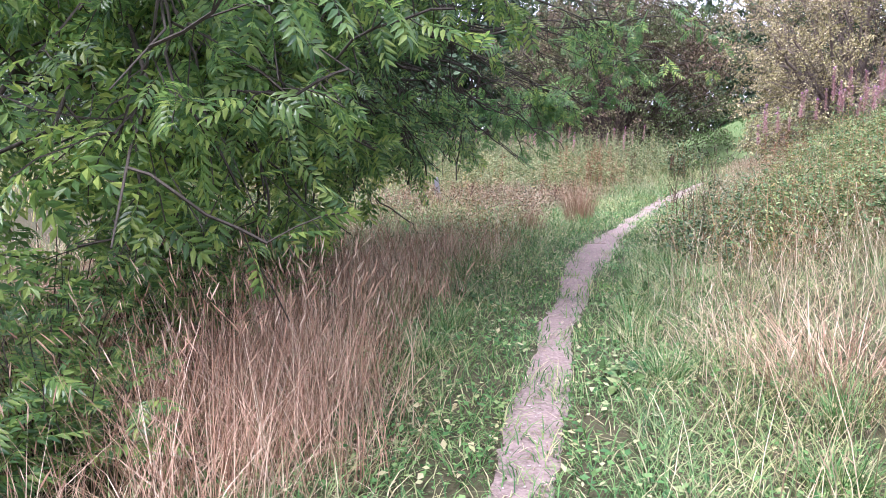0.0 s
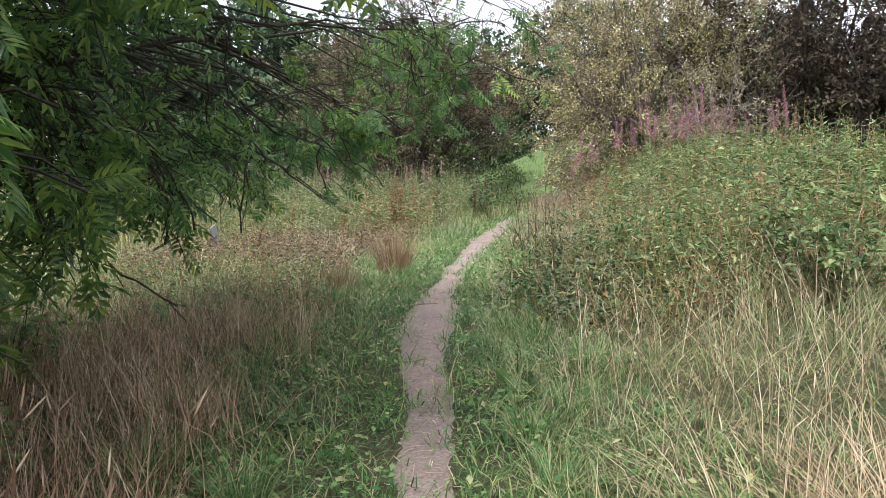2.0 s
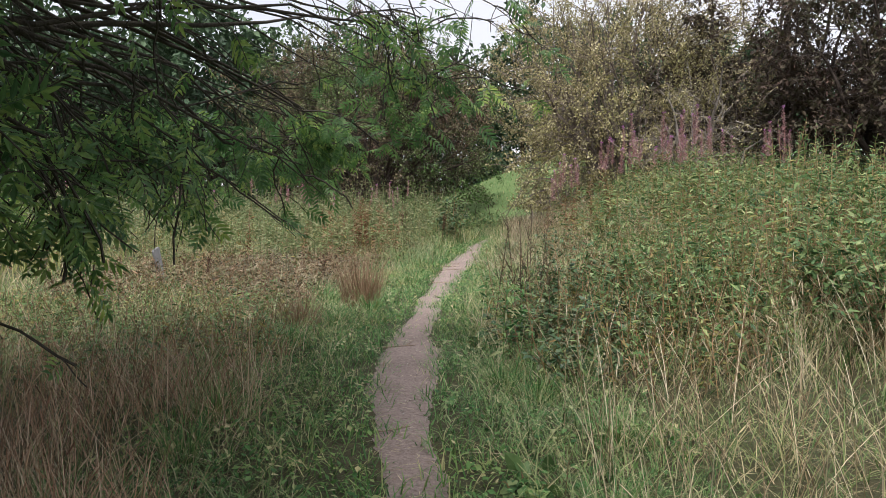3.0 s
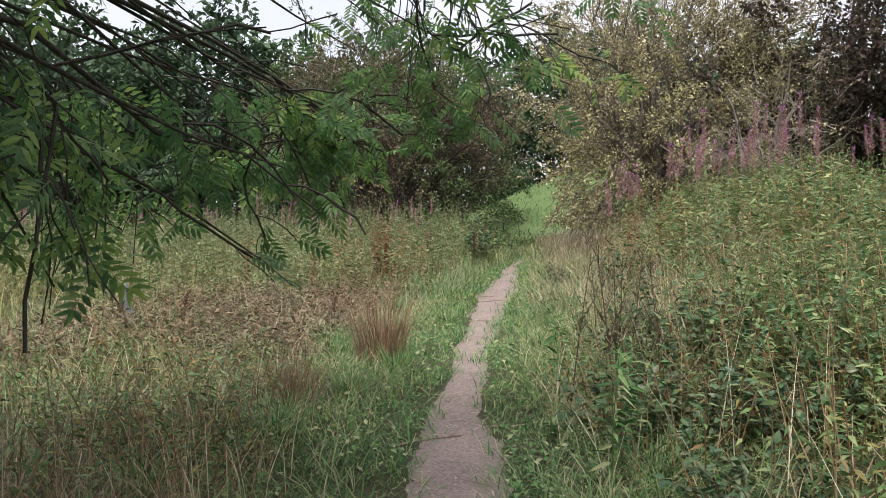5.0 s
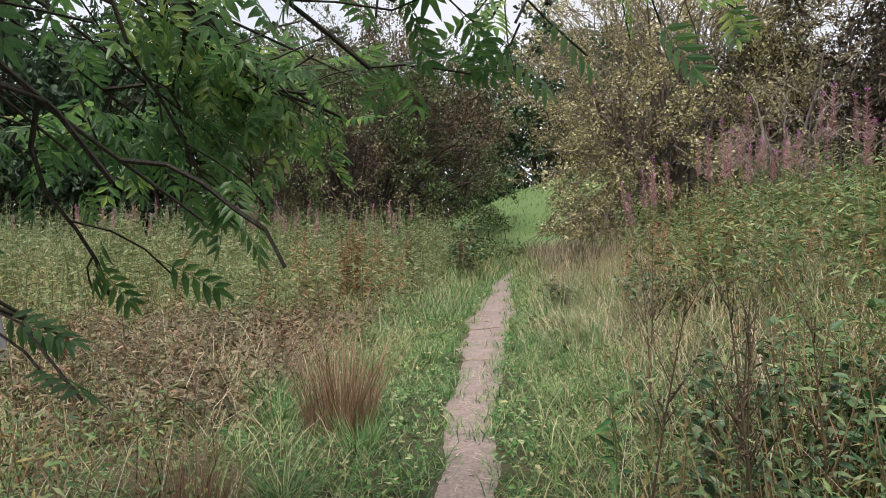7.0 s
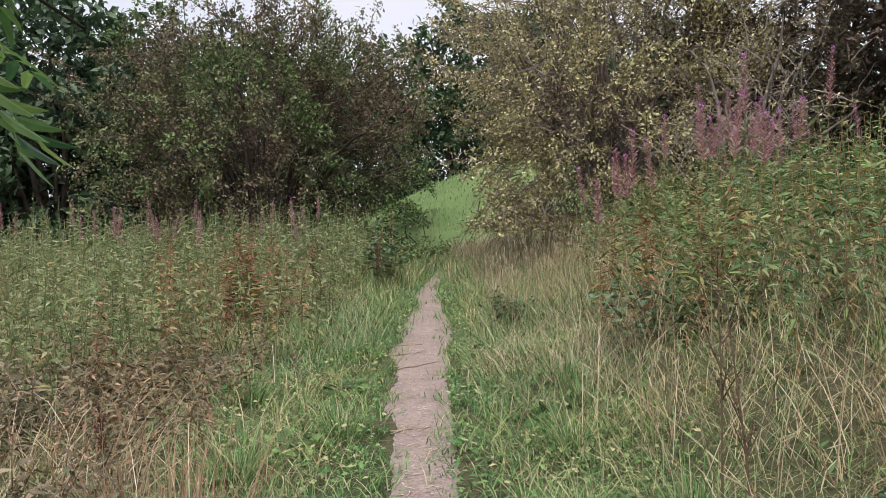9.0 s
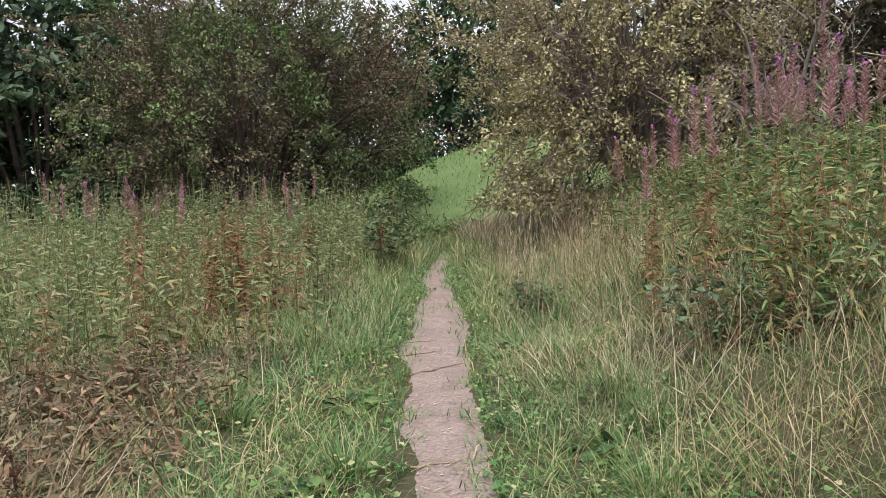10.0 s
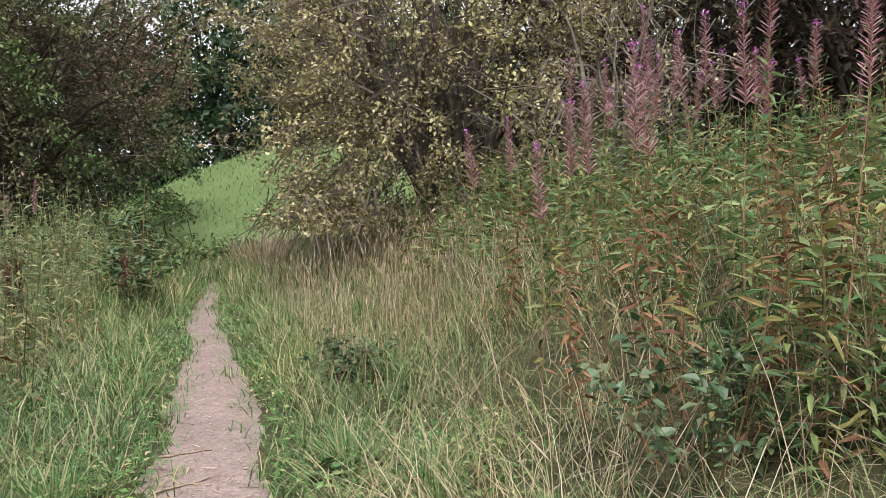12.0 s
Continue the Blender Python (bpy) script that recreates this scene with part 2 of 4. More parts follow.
def part(name, me, parent=None, label="", at=(0, 0, 0)):
    ob = new(name, me)
    ob.location = at
    if parent is not None:
        ob.parent = parent
    return tagged(ob, label) if label else ob


def empty(name, at, label, category, group=""):
    ob = new(name)
    ob.location = at
    ob.empty_display_size = 0.2
    return tagged(ob, label, category, group)


def ribbons(base, turn, length, width, lean0, lean1, segs=2, twist=0.6):
    """Blades: bent, tapering strips that start at base and lean by lean0 at the foot and lean1 at the tip (radians)."""
    n = len(base)
    away = np.stack([np.cos(turn), np.sin(turn), np.zeros(n)], 1)
    side_turn = turn + np.pi / 2 + RNG.uniform(-twist, twist, n)
    side = np.stack([np.cos(side_turn), np.sin(side_turn), np.zeros(n)], 1)
    p, rows = base.astype(float).copy(), []
    for k in range(segs + 1):
        u = k / segs
        w = width * (1 - u ** 1.6) * 0.5
        if k < segs:
            rows += [p - side * w[:, None], p + side * w[:, None]]
        else:
            rows += [p.copy()]
        a = lean0 + (lean1 - lean0) * (u + 0.5 / segs)
        p = p + (away * np.sin(a)[:, None] + np.array([0, 0, 1]) * np.cos(a)[:, None]) * (length / segs)[:, None]
    v = np.stack(rows, 1)
    m = 2 * segs + 1
    off = (np.arange(n) * m)[:, None]
    quads = np.concatenate([off + np.array([[2 * k, 2 * k + 1, 2 * k + 3, 2 * k + 2]]) for k in range(segs - 1)]) if segs > 1 else np.zeros((0, 4), int)
    tris = off + np.array([[2 * segs - 2, 2 * segs - 1, 2 * segs]])
    return v.reshape(-1, 3), quads, tris


def blade_chunks(*a, slot=0, **k):
    v, q, t = ribbons(*a, **k)
    if len(q) == 0:
        return [(v, t, slot)]
    return [(v, np.concatenate([q[:, [0, 1, 2]], q[:, [0, 2, 3]], t]), slot)]


def tubes(points, radii, sides=5, slot=0):
    """points N x n x 3, radii N x n: N tapered tubes, as one chunk."""
    N, n, _ = points.shape
    t = np.empty_like(points)
    t[:, 1:-1] = points[:, 2:] - points[:, :-2]
    t[:, 0], t[:, -1] = points[:, 1] - points[:, 0], points[:, -1] - points[:, -2]
    t = unit(t)
    ref = np.where(np.abs(t[..., 2:3]) > 0.9, np.array([1.0, 0, 0]), np.array([0, 0, 1.0]))
    a = unit(np.cross(t, ref))
    b = np.cross(t, a)
    ang = np.arange(sides) * 2 * np.pi / sides
    ring = points[:, :, None] + radii[:, :, None, None] * (a[:, :, None] * np.cos(ang)[:, None] + b[:, :, None] * np.sin(ang)[:, None])
    idx = np.arange(N * n * sides).reshape(N, n, sides)
    nx = np.roll(idx, -1, 2)
    f = np.stack([idx[:, :-1], nx[:, :-1], nx[:, 1:], idx[:, 1:]], -1).reshape(-1, 4)
    return (ring.reshape(-1, 3), f, slot)


def stamp(tv, tf, ts, place, x_axis, z_axis, scale):
    """Copies of a small template (x: its length, z: its face) laid into one chunk."""
    x = unit(x_axis)
    y = unit(np.cross(z_axis, x))
    z = np.cross(x, y)
    n, m = len(place), len(tv)
    v = (tv[None, :, 0:1] * x[:, None] + tv[None, :, 1:2] * y[:, None] + tv[None, :, 2:3] * z[:, None]) * np.asarray(scale).reshape(-1, 1, 1) + place[:, None]
    f = (np.arange(n) * m)[:, None, None] + tf[None]
    return (v.reshape(-1, 3), f.reshape(-1, tf.shape[1]), np.tile(ts, n) if not np.isscalar(ts) else ts)


def lance(length=1.0, width=0.3, fold=0.25, bend=0.15):
    """A folded lance-shaped leaf along x."""
    w, z = width / 2, fold * width / 2
    v = np.array([[0, 0, 0], [0.35, w, z - bend * 0.12], [0.35, -w, z - bend * 0.12], [0.4, 0, -bend * 0.16], [0.75, w * 0.6, z * 0.6 - bend * 0.6], [0.75, -w * 0.6, z * 0.6 - bend * 0.6], [1, 0, -bend]]) * [length, 1, 1]
    f = np.array([[0, 3, 1], [0, 2, 3], [3, 4, 1], [3, 2, 5], [3, 6, 4], [3, 5, 6]])
    return v, f


def oval(length=1.0, width=0.5, fold=0.2):
    w, z = width / 2, fold * width / 2
    v = np.array([[0, 0, 0], [0.5, w, z], [1, 0, -0.05], [0.5, -w, z]]) * [length, 1, 1]
    return v, np.array([[0, 2, 1], [0, 3, 2]])


def random_dirs(n, up=0.0):
    v = RNG.normal(size=(n, 3))
    v[:, 2] += up
    return unit(v)


def limbs(start, ends, rise, n=9, wander=0.06):
    """Curves from start points to ends, bowed upward by rise metres."""
    start, ends = np.broadcast_to(start, ends.shape), np.asarray(ends, float)
    u = np.linspace(0, 1, n)[None, :, None]
    mid = (start * 0.45 + ends * 0.55) + np.array([0, 0, 1.0]) * np.asarray(rise).reshape(-1, 1)
    p = (1 - u) ** 2 * start[:, None] + 2 * u * (1 - u) * mid[:, None] + u ** 2 * ends[:, None]
    j = RNG.normal(size=p.shape) * wander
    j[:, 0] = 0
    return p + np.cumsum(j, 1) * 0.5


def spawn(P, R, k, u0, u1, length, angle, droop, wander, n=5, thin=0.55):
    """k side branches on each curve of P."""
    N, m, _ = P.shape
    i = np.repeat(np.arange(N), k)
    u = RNG.uniform(u0, u1, N * k) * (m - 1)
    a = np.minimum(u.astype(int), m - 2)
    f = (u - a)[:, None]
    p = P[i, a] * (1 - f) + P[i, a + 1] * f
    t = unit(P[i, a + 1] - P[i, a])
    v = RNG.normal(size=p.shape)
    v = unit(v - (v * t).sum(1, keepdims=True) * t)
    ang = (angle * RNG.uniform(0.7, 1.3, N * k))[:, None]
    d = unit(t * np.cos(ang) + v * np.sin(ang))
    L = length * RNG.uniform(0.6, 1.3, N * k)[:, None] * (1.15 - 0.45 * (u / (m - 1)))[:, None]
    out = [p]
    for _ in range(n - 1):
        d = unit(d + wander * RNG.normal(size=d.shape) + np.array([0, 0, -droop]))
        p = p + d * L / (n - 1)
        out.append(p)
    r0 = (R[i, a] * thin)[:, None]
    return np.stack(out, 1), r0 * np.linspace(1, 0.3, n)[None]


def along(P, k, u0=0.2, u1=1.0):
    """k random places on each curve, with the curve's direction there."""
    N, m, _ = P.shape
    i = np.repeat(np.arange(N), k)
    u = RNG.uniform(u0, u1, N * k) * (m - 1)
    a = np.minimum(u.astype(int), m - 2)
    f = (u - a)[:, None]
    return P[i, a] * (1 - f) + P[i, a + 1] * f, unit(P[i, a + 1] - P[i, a])


# ---- the lie of the land ----
LINE_Y = [-60, -6, 0, 3.6, 4.8, 6.5, 7.9, 9.1, 10.5, 12, 13.9, 14.95, 16.8, 18.5, 20, 22.3, 24.5, 26, 27.6, 30.2, 34]
LINE_X = [-6, -1.0, -0.2, 0.36, 0.58, 0.92, 1.25, 1.55, 1.93, 2.44, 3.14, 3.58, 4.34, 5.1, 5.8, 6.85, 7.75, 8.55, 9.35, 10.6, 12.4]
WIDE_Y = [-10, 3.6, 6, 9, 10.5, 12, 14, 15, 17, 19, 22, 25, 30]
WIDE = [0.25, 0.27, 0.33, 0.4, 0.55, 0.47, 0.35, 0.37, 0.5, 0.64, 0.5, 0.36, 0.12]
_fine = np.linspace(-60, 60, 1201)
_lx = np.interp(_fine, LINE_Y, LINE_X)
_lx = np.convolve(np.pad(_lx, 9, mode="edge"), np.ones(19) / 19, "valid")


def line_x(y):
    return np.interp(y, _fine, _lx)


def smooth(a, b, v):
    t = np.clip((v - a) / (b - a), 0, 1)
    return t * t * (3 - 2 * t)


def off_path(x, y):
    """Metres to the right of the path's middle (left: minus)."""
    return (x - line_x(y)) * 0.92


def waves(x, y, s):
    return np.sin(x * s + 1.3) * np.cos(y * s * 1.13 + 0.4) + 0.5 * np.sin(x * s * 2.3 + y * s * 1.7) + 0.35 * np.cos(x * s * 3.9 - y * s * 4.3 + 2)


def land(x, y):
    x, y = np.asarray(x, float), np.asarray(y, float)
    d = off_path(x, y)
    bank = 1.0 * smooth(0.7, 6.5 - 2.2 * smooth(11, 15, y), d) * smooth(40, 24, y) * smooth(60, 24, d)
    mound = 3.4 * np.exp(-(((x - 20.1) / 7.0) ** 2 + ((y - 41.5) / 7.5) ** 2) ** 1.1)
    rough = 0.03 * waves(x, y, 1.7) * smooth(0.35, 1.2, np.abs(d)) * smooth(60, 30, np.abs(x) + 0 * y)
    return bank + mound + rough


gx = np.concatenate([[-2500, -1200, -600, -300, -160, -90, -60, -42, -30, -22, -17], np.arange(-13, 27, 0.3), [28, 30, 34, 40, 50, 70, 110, 180, 320, 650, 1300, 2500]])
gy = np.concatenate([[-2500, -1200, -600, -300, -160, -90, -50, -28, -16, -10], np.arange(-6, 54, 0.3), [56, 60, 68, 80, 100, 140, 220, 400, 800, 1500, 2500]])
GX, GY = np.meshgrid(gx, gy)
gv = np.stack([GX, GY, land(GX, GY)], -1)
gi = np.arange(GX.size).reshape(GX.shape)
gf = np.stack([gi[:-1, :-1], gi[:-1, 1:], gi[1:, 1:], gi[1:, :-1]], -1).reshape(-1, 4)
centre = gv.reshape(-1, 3)[gf].mean(1)
on_mound = (np.exp(-(((centre[:, 0] - 20.1) / 7.0) ** 2 + ((centre[:, 1] - 41.5) / 7.5) ** 2) ** 1.1) > 0.06).astype(int)
tagged(part("ground", mesh_of("ground", [(gv.reshape(-1, 3), gf, on_mound)], [M_GROUND, M_MOUND], True)), "rough meadow ground of turf and dry thatch", "ground", kind="structure")

# the trodden path, a shallow trough with ragged edges
py = np.arange(-8, 28.6, 0.06)
px, pw = line_x(py), np.interp(py, WIDE_Y, WIDE)
cols = np.linspace(-1, 1, 13)
def ragged():
    """An edge that swings in and out at two scales."""
    e = 0.22 * np.interp(py, py[::11], RNG.uniform(-1, 1, len(py[::11]))) + 0.07 * np.interp(py, py[::3], RNG.uniform(-1, 1, len(py[::3])))
    return pw * (0.56 + np.convolve(np.pad(e, 2, mode="edge"), np.ones(5) / 5, "valid"))


left, right = ragged(), ragged()
X = px[:, None] + np.where(cols < 0, left[:, None], right[:, None]) * cols[None] / 0.92
Y = np.repeat(py[:, None], 13, 1) - cols[None] * 0.02
Z = land(X, Y) + 0.016 - 0.034 * np.abs(cols)[None] ** 4 - 0.008 * (1 - cols[None] ** 2) + 0.002 * waves(X, Y, 5.0) * (1 - cols[None] ** 2) + RNG.normal(size=X.shape) * 0.002
pi = np.arange(X.size).reshape(X.shape)
pf = np.stack([pi[:-1, :-1], pi[:-1, 1:], pi[1:, 1:], pi[1:, :-1]], -1).reshape(-1, 4)
tagged(part("footpath", mesh_of("footpath", [(np.stack([X, Y, Z], -1).reshape(-1, 3), pf, 0)], [M_SOIL], True)), "narrow trodden footpath of bare brown earth through the grass", "footpath", kind="structure")

# ---- grasses ----


def scatter(n, x0, x1, y0, y1):
    return RNG.uniform(x0, x1, n), RNG.uniform(y0, y1, n)


def rooted(x, y, sink=0.02):
    return np.stack([x, y, land(x, y) - sink], 1)


def clumped(x, y, s, lo=-0.2, hi=0.9):
    """Keeps places in uneven clumps."""
    return RNG.uniform(0, 1, len(x)) < smooth(lo, hi, waves(x, y, s) * 0.5 + 0.35)


def sward(x, y, low, high, width, lean0, lean1, segs=2, slot=0):
    n = len(x)
    return blade_chunks(rooted(x, y), RNG.uniform(0, 2 * np.pi, n), RNG.uniform(low, high, n), RNG.uniform(0.7, 1.3, n) * width,
                        RNG.uniform(0, lean0, n), RNG.uniform(lean0, lean1, n), segs=segs, slot=slot)


def heads(x, y, height, lean, size=0.09, slot=1):
    """Upright flowering stems, each with a plume of short bristles at its top."""
    n = len(x)
    turn = RNG.uniform(0, 2 * np.pi, n)
    h = height * RNG.uniform(0.75, 1.15, n)
    a0, a1 = RNG.uniform(0, lean, n), RNG.uniform(lean * 0.6, lean * 2.4, n)
    base = rooted(x, y)
    out = blade_chunks(base, turn, h, np.full(n, 0.0048), a0, a1, segs=3, slot=0)
    away = np.stack([np.cos(turn), np.sin(turn), np.zeros(n)], 1)
    p, up = base.copy(), np.array([0, 0, 1.0])
    for k in range(3):
        a = a0 + (a1 - a0) * ((k + 0.5) / 3)
        p = p + (away * np.sin(a)[:, None] + up * np.cos(a)[:, None]) * (h / 3)[:, None]
    d = away * np.sin(a1)[:, None] + up * np.cos(a1)[:, None]
    tv, tf = plume()
    tv = tv * [1, 0.6, 0.6]
    out.append(stamp(tv, tf, slot, p - d * size * 0.4, d, random_dirs(n), size * RNG.uniform(0.6, 1.5, n)))
    return out


def plume():
    a = np.arange(4) * np.pi / 2
    r = [0.0, 0.06, 0.05, 0.0]
    v, x = [], [0, 0.3, 0.7, 1.0]
    for i in (1, 2):
        for t in a:
            v.append([x[i], r[i] * np.cos(t), r[i] * np.sin(t)])
    v = np.array([[0, 0, 0]] + v + [[1, 0, 0.02]])
    f = []
    for k in range(4):
        j = (k + 1) % 4
        f += [[0, 1 + j, 1 + k], [1 + k, 1 + j, 5 + j], [1 + k, 5 + j, 5 + k], [5 + k, 5 + j, 9]]
    return v, np.array(f)


def stuff(name, chunks, mats, label, category="grass"):
    return tagged(part(name, mesh_of(name, chunks, mats)), label, category, kind="stuff")


def keep(x, y, m):
    return x[m], y[m]


def beside(n, a, b, y0, y1, power=1.0):
    """Places from a to b metres off the path (left: minus), denser towards a."""
    y = RNG.uniform(y0, y1, n)
    d = a + (b - a) * RNG.uniform(0, 1, n) ** power
    return line_x(y) + d / 0.92, y


def build_grass():
    # short green grass on both sides of the path
    out = []
    for side in (-1, 1):
        x, y = beside(60000, side * 0.02, side * 1.5, -1, 31, 1.3)
        edge = np.abs(off_path(x, y)) - np.interp(y, WIDE_Y, WIDE) * 0.5
        tuft = 0.75 + 0.35 * waves(x, y, 4.0)
        x, y = keep(x, y, RNG.uniform(0, 1, len(x)) < smooth(-0.19, 0.06, edge + 0.07 * waves(x, y, 5.0)) * np.clip(tuft, 0.25, 1))
        out += sward(x, y, 0.05, 0.24, 0.0085, 1.0, 2.2)
        x, y = beside(15000, side * 0.1, side * 1.6, 0, 26, 1.3)
        edge = np.abs(off_path(x, y)) - np.interp(y, WIDE_Y, WIDE) * 0.5
        x, y = keep(x, y, (edge > 0.0) & clumped(x, y, 2.6, -0.3, 0.8))
        p = rooted(x, y, -0.03)
        p[:, 2] += RNG.uniform(0, 0.09, len(x))
        ov, of = oval(1.0, 0.6)
        out.append(stamp(ov, of, 0, p, random_dirs(len(x)) * [1, 1, 0.3], np.array([[0, 0, 1.0]]) + RNG.normal(size=p.shape) * 0.3, RNG.uniform(0.025, 0.06, len(x))))
    stuff("short_grass", out, [M_FRESH], "short fresh green grass along the edges of the footpath")
    # long mixed grass
    out = []
    x, y = beside(76000, 0.5, 5.4, 0, 28, 1.1)
    x2, y2 = beside(60000, -0.5, -6.5, 0, 29, 1.1)
    x, y = np.concatenate([x, x2]), np.concatenate([y, y2])
    m = clumped(x, y, 2.1, -1.0, 0.5)
    x, y = x[m], y[m]
    near = (np.abs(off_path(x, y)) < 2.6) & (y < 19)
    out += sward(x[near], y[near], 0.16, 0.5, 0.0062, 1.1, 2.5, segs=3)
    out += sward(x[~near], y[~near], 0.22, 0.6, 0.008, 0.8, 2.1, segs=2)
    for side in (-1, 1):
        x, y = beside(3800, side * 0.3, side * 2.0, 24.5, 32)
        out += sward(x, y, 0.25, 0.7, 0.014, 0.5, 1.5, segs=2)
        x, y = beside(1500, side * 0.0, side * 0.9, 28, 32)
        out += sward(x, y, 0.2, 0.5, 0.014, 0.5, 1.5, segs=2)
    stuff("long_grass", out, [M_LONG], "long tangled green and yellowing meadow grass")
    # straw: lodged and standing
    x, y = beside(24000, 0.6, 4.5, 0, 27)
    m = RNG.uniform(0, 1, len(x)) < (1 - 0.55 * smooth(12, 14, y) * smooth(3.0, 1.8, off_path(x, y))) * (1 - 0.75 * smooth(9.5, 7.5, y) * smooth(3.4, 2.6, off_path(x, y)))
    x, y = x[m], y[m]
    x2, y2 = beside(26000, -0.9, -6.5, 0, 24)
    m = RNG.uniform(0, 1, len(x2)) < 1 - 0.5 * smooth(12, 13.5, y2) - 0.5 * smooth(9.5, 10.5, y2) * smooth(13.0, 12.0, y2)
    x2, y2 = x2[m], y2[m]
    x, y = np.concatenate([x, x2]), np.concatenate([y, y2])
    m = clumped(x, y, 1.2, 0.0, 0.9)
    x, y = x[m], y[m]
    # long single stems that lean out of the bank
    x2, y2 = beside(420, 1.1, 3.0, 3, 20)
    n = len(x2)
    lodged = blade_chunks(rooted(x2, y2), RNG.uniform(0, 2 * np.pi, n), RNG.uniform(0.8, 1.5, n), np.full(n, 0.0055), RNG.uniform(0.2, 0.9, n), RNG.uniform(0.9, 1.7, n), segs=4)
    stuff("straw_grass", lodged + sward(x, y, 0.3, 0.85, 0.0052, 1.2, 2.1, segs=3), [M_STRAW], "dry straw-coloured grass stems, partly lodged")
    # russet standing grass beside the tree
    x, y = scatter(34000, -5, 1.6, 1.2, 14)
    d = off_path(x, y)
    p = smooth(-0.75, -1.25, d) * smooth(-6, -4, d) * smooth(12.5, 8.5, y)
    x, y = keep(x, y, (RNG.uniform(0, 1, len(x)) < p) & clumped(x, y, 1.6, -0.55, 0.55))
    tall = np.clip(1 + 0.28 * waves(x, y, 2.3), 0.5, 1.35)
    c = sward(x, y, 0.25 * tall, 0.68 * tall, 0.0055, 0.55, 1.8, segs=3)
    k = RNG.uniform(0, 1, len(x)) < 0.14
    c += heads(x[k], y[k], 0.7, 0.32, 0.06, slot=0)
    # the tallest stand, close to the path at the start of the walk
    x, y = scatter(5200, -2.0, 0.1, 2.4, 6.4)
    m = RNG.uniform(0, 1, len(x)) < smooth(1.0, 0.45, np.hypot((x + 0.95) / 0.85, (y - 4.1) / 1.6))
    x, y = x[m], y[m]
    h = len(x) // 2
    c += sward(x[:h], y[:h], 0.45, 0.95, 0.0048, 0.55, 1.6, segs=4)
    c += sward(x[h:], y[h:], 0.35, 0.9, 0.0048, 0.8, 2.3, segs=4)
    k = RNG.uniform(0, 1, len(x)) < 0.35
    c += heads(x[k], y[k], 0.92, 0.32, 0.075, slot=0)
    stuff("russet_grass", c, [M_RED], "tall russet dry grass with drooping seed heads")
    # pale seeding stems on the bank, and a pale stand further on
    x, y = beside(4200, 0.9, 4.8, 1, 19)
    m = clumped(x, y, 1.1)
    x, y = x[m], y[m]
    x2, y2 = beside(1500, 0.75, 2.8, 19.5, 27)
    stuff("seeding_grass", heads(x, y, 0.75, 0.45, 0.07, slot=0) + heads(x2, y2, 0.66, 0.2, 0.09, slot=0), [M_STRAW], "pale seeding grass stems standing over the sward")
    # the open meadow beyond the tree
    x, y = scatter(26000, -34, 3, 13, 52)
    m = (off_path(x, y) < -6) & clumped(x, y, 0.5, -0.8, 0.6)
    x, y = x[m], y[m]
    stuff("meadow_grass", sward(x, y, 0.4, 0.85, 0.03, 0.4, 1.2), [M_MEADOW], "pale yellow-green tall meadow grass in the open")
    x, y = scatter(14000, 8, 26, 27, 44)
    m = np.abs(off_path(x, y)) > 0.5
    stuff("mown_grass", sward(x[m], y[m], 0.07, 0.22, 0.024, 0.5, 1.3), [M_FRESH], "short even green turf on the mound")


M_MEADOW = plant_material("meadow_grass", [(0.16, 0.22, 0.07), (0.26, 0.30, 0.11), (0.38, 0.36, 0.17), (0.46, 0.41, 0.23)], patch_size=0.2)
build_grass()

# ---- rosebay willowherb ----
LEAF_V, LEAF_F = lance(1.0, 0.2, 0.3, 0.35)
THIN_V = np.array([[0, 0, 0], [0.4, 0.12, -0.03], [0.4, -0.12, -0.03], [1, 0, -0.3]])
THIN_F = np.array([[0, 2, 1], [1, 2, 3]])


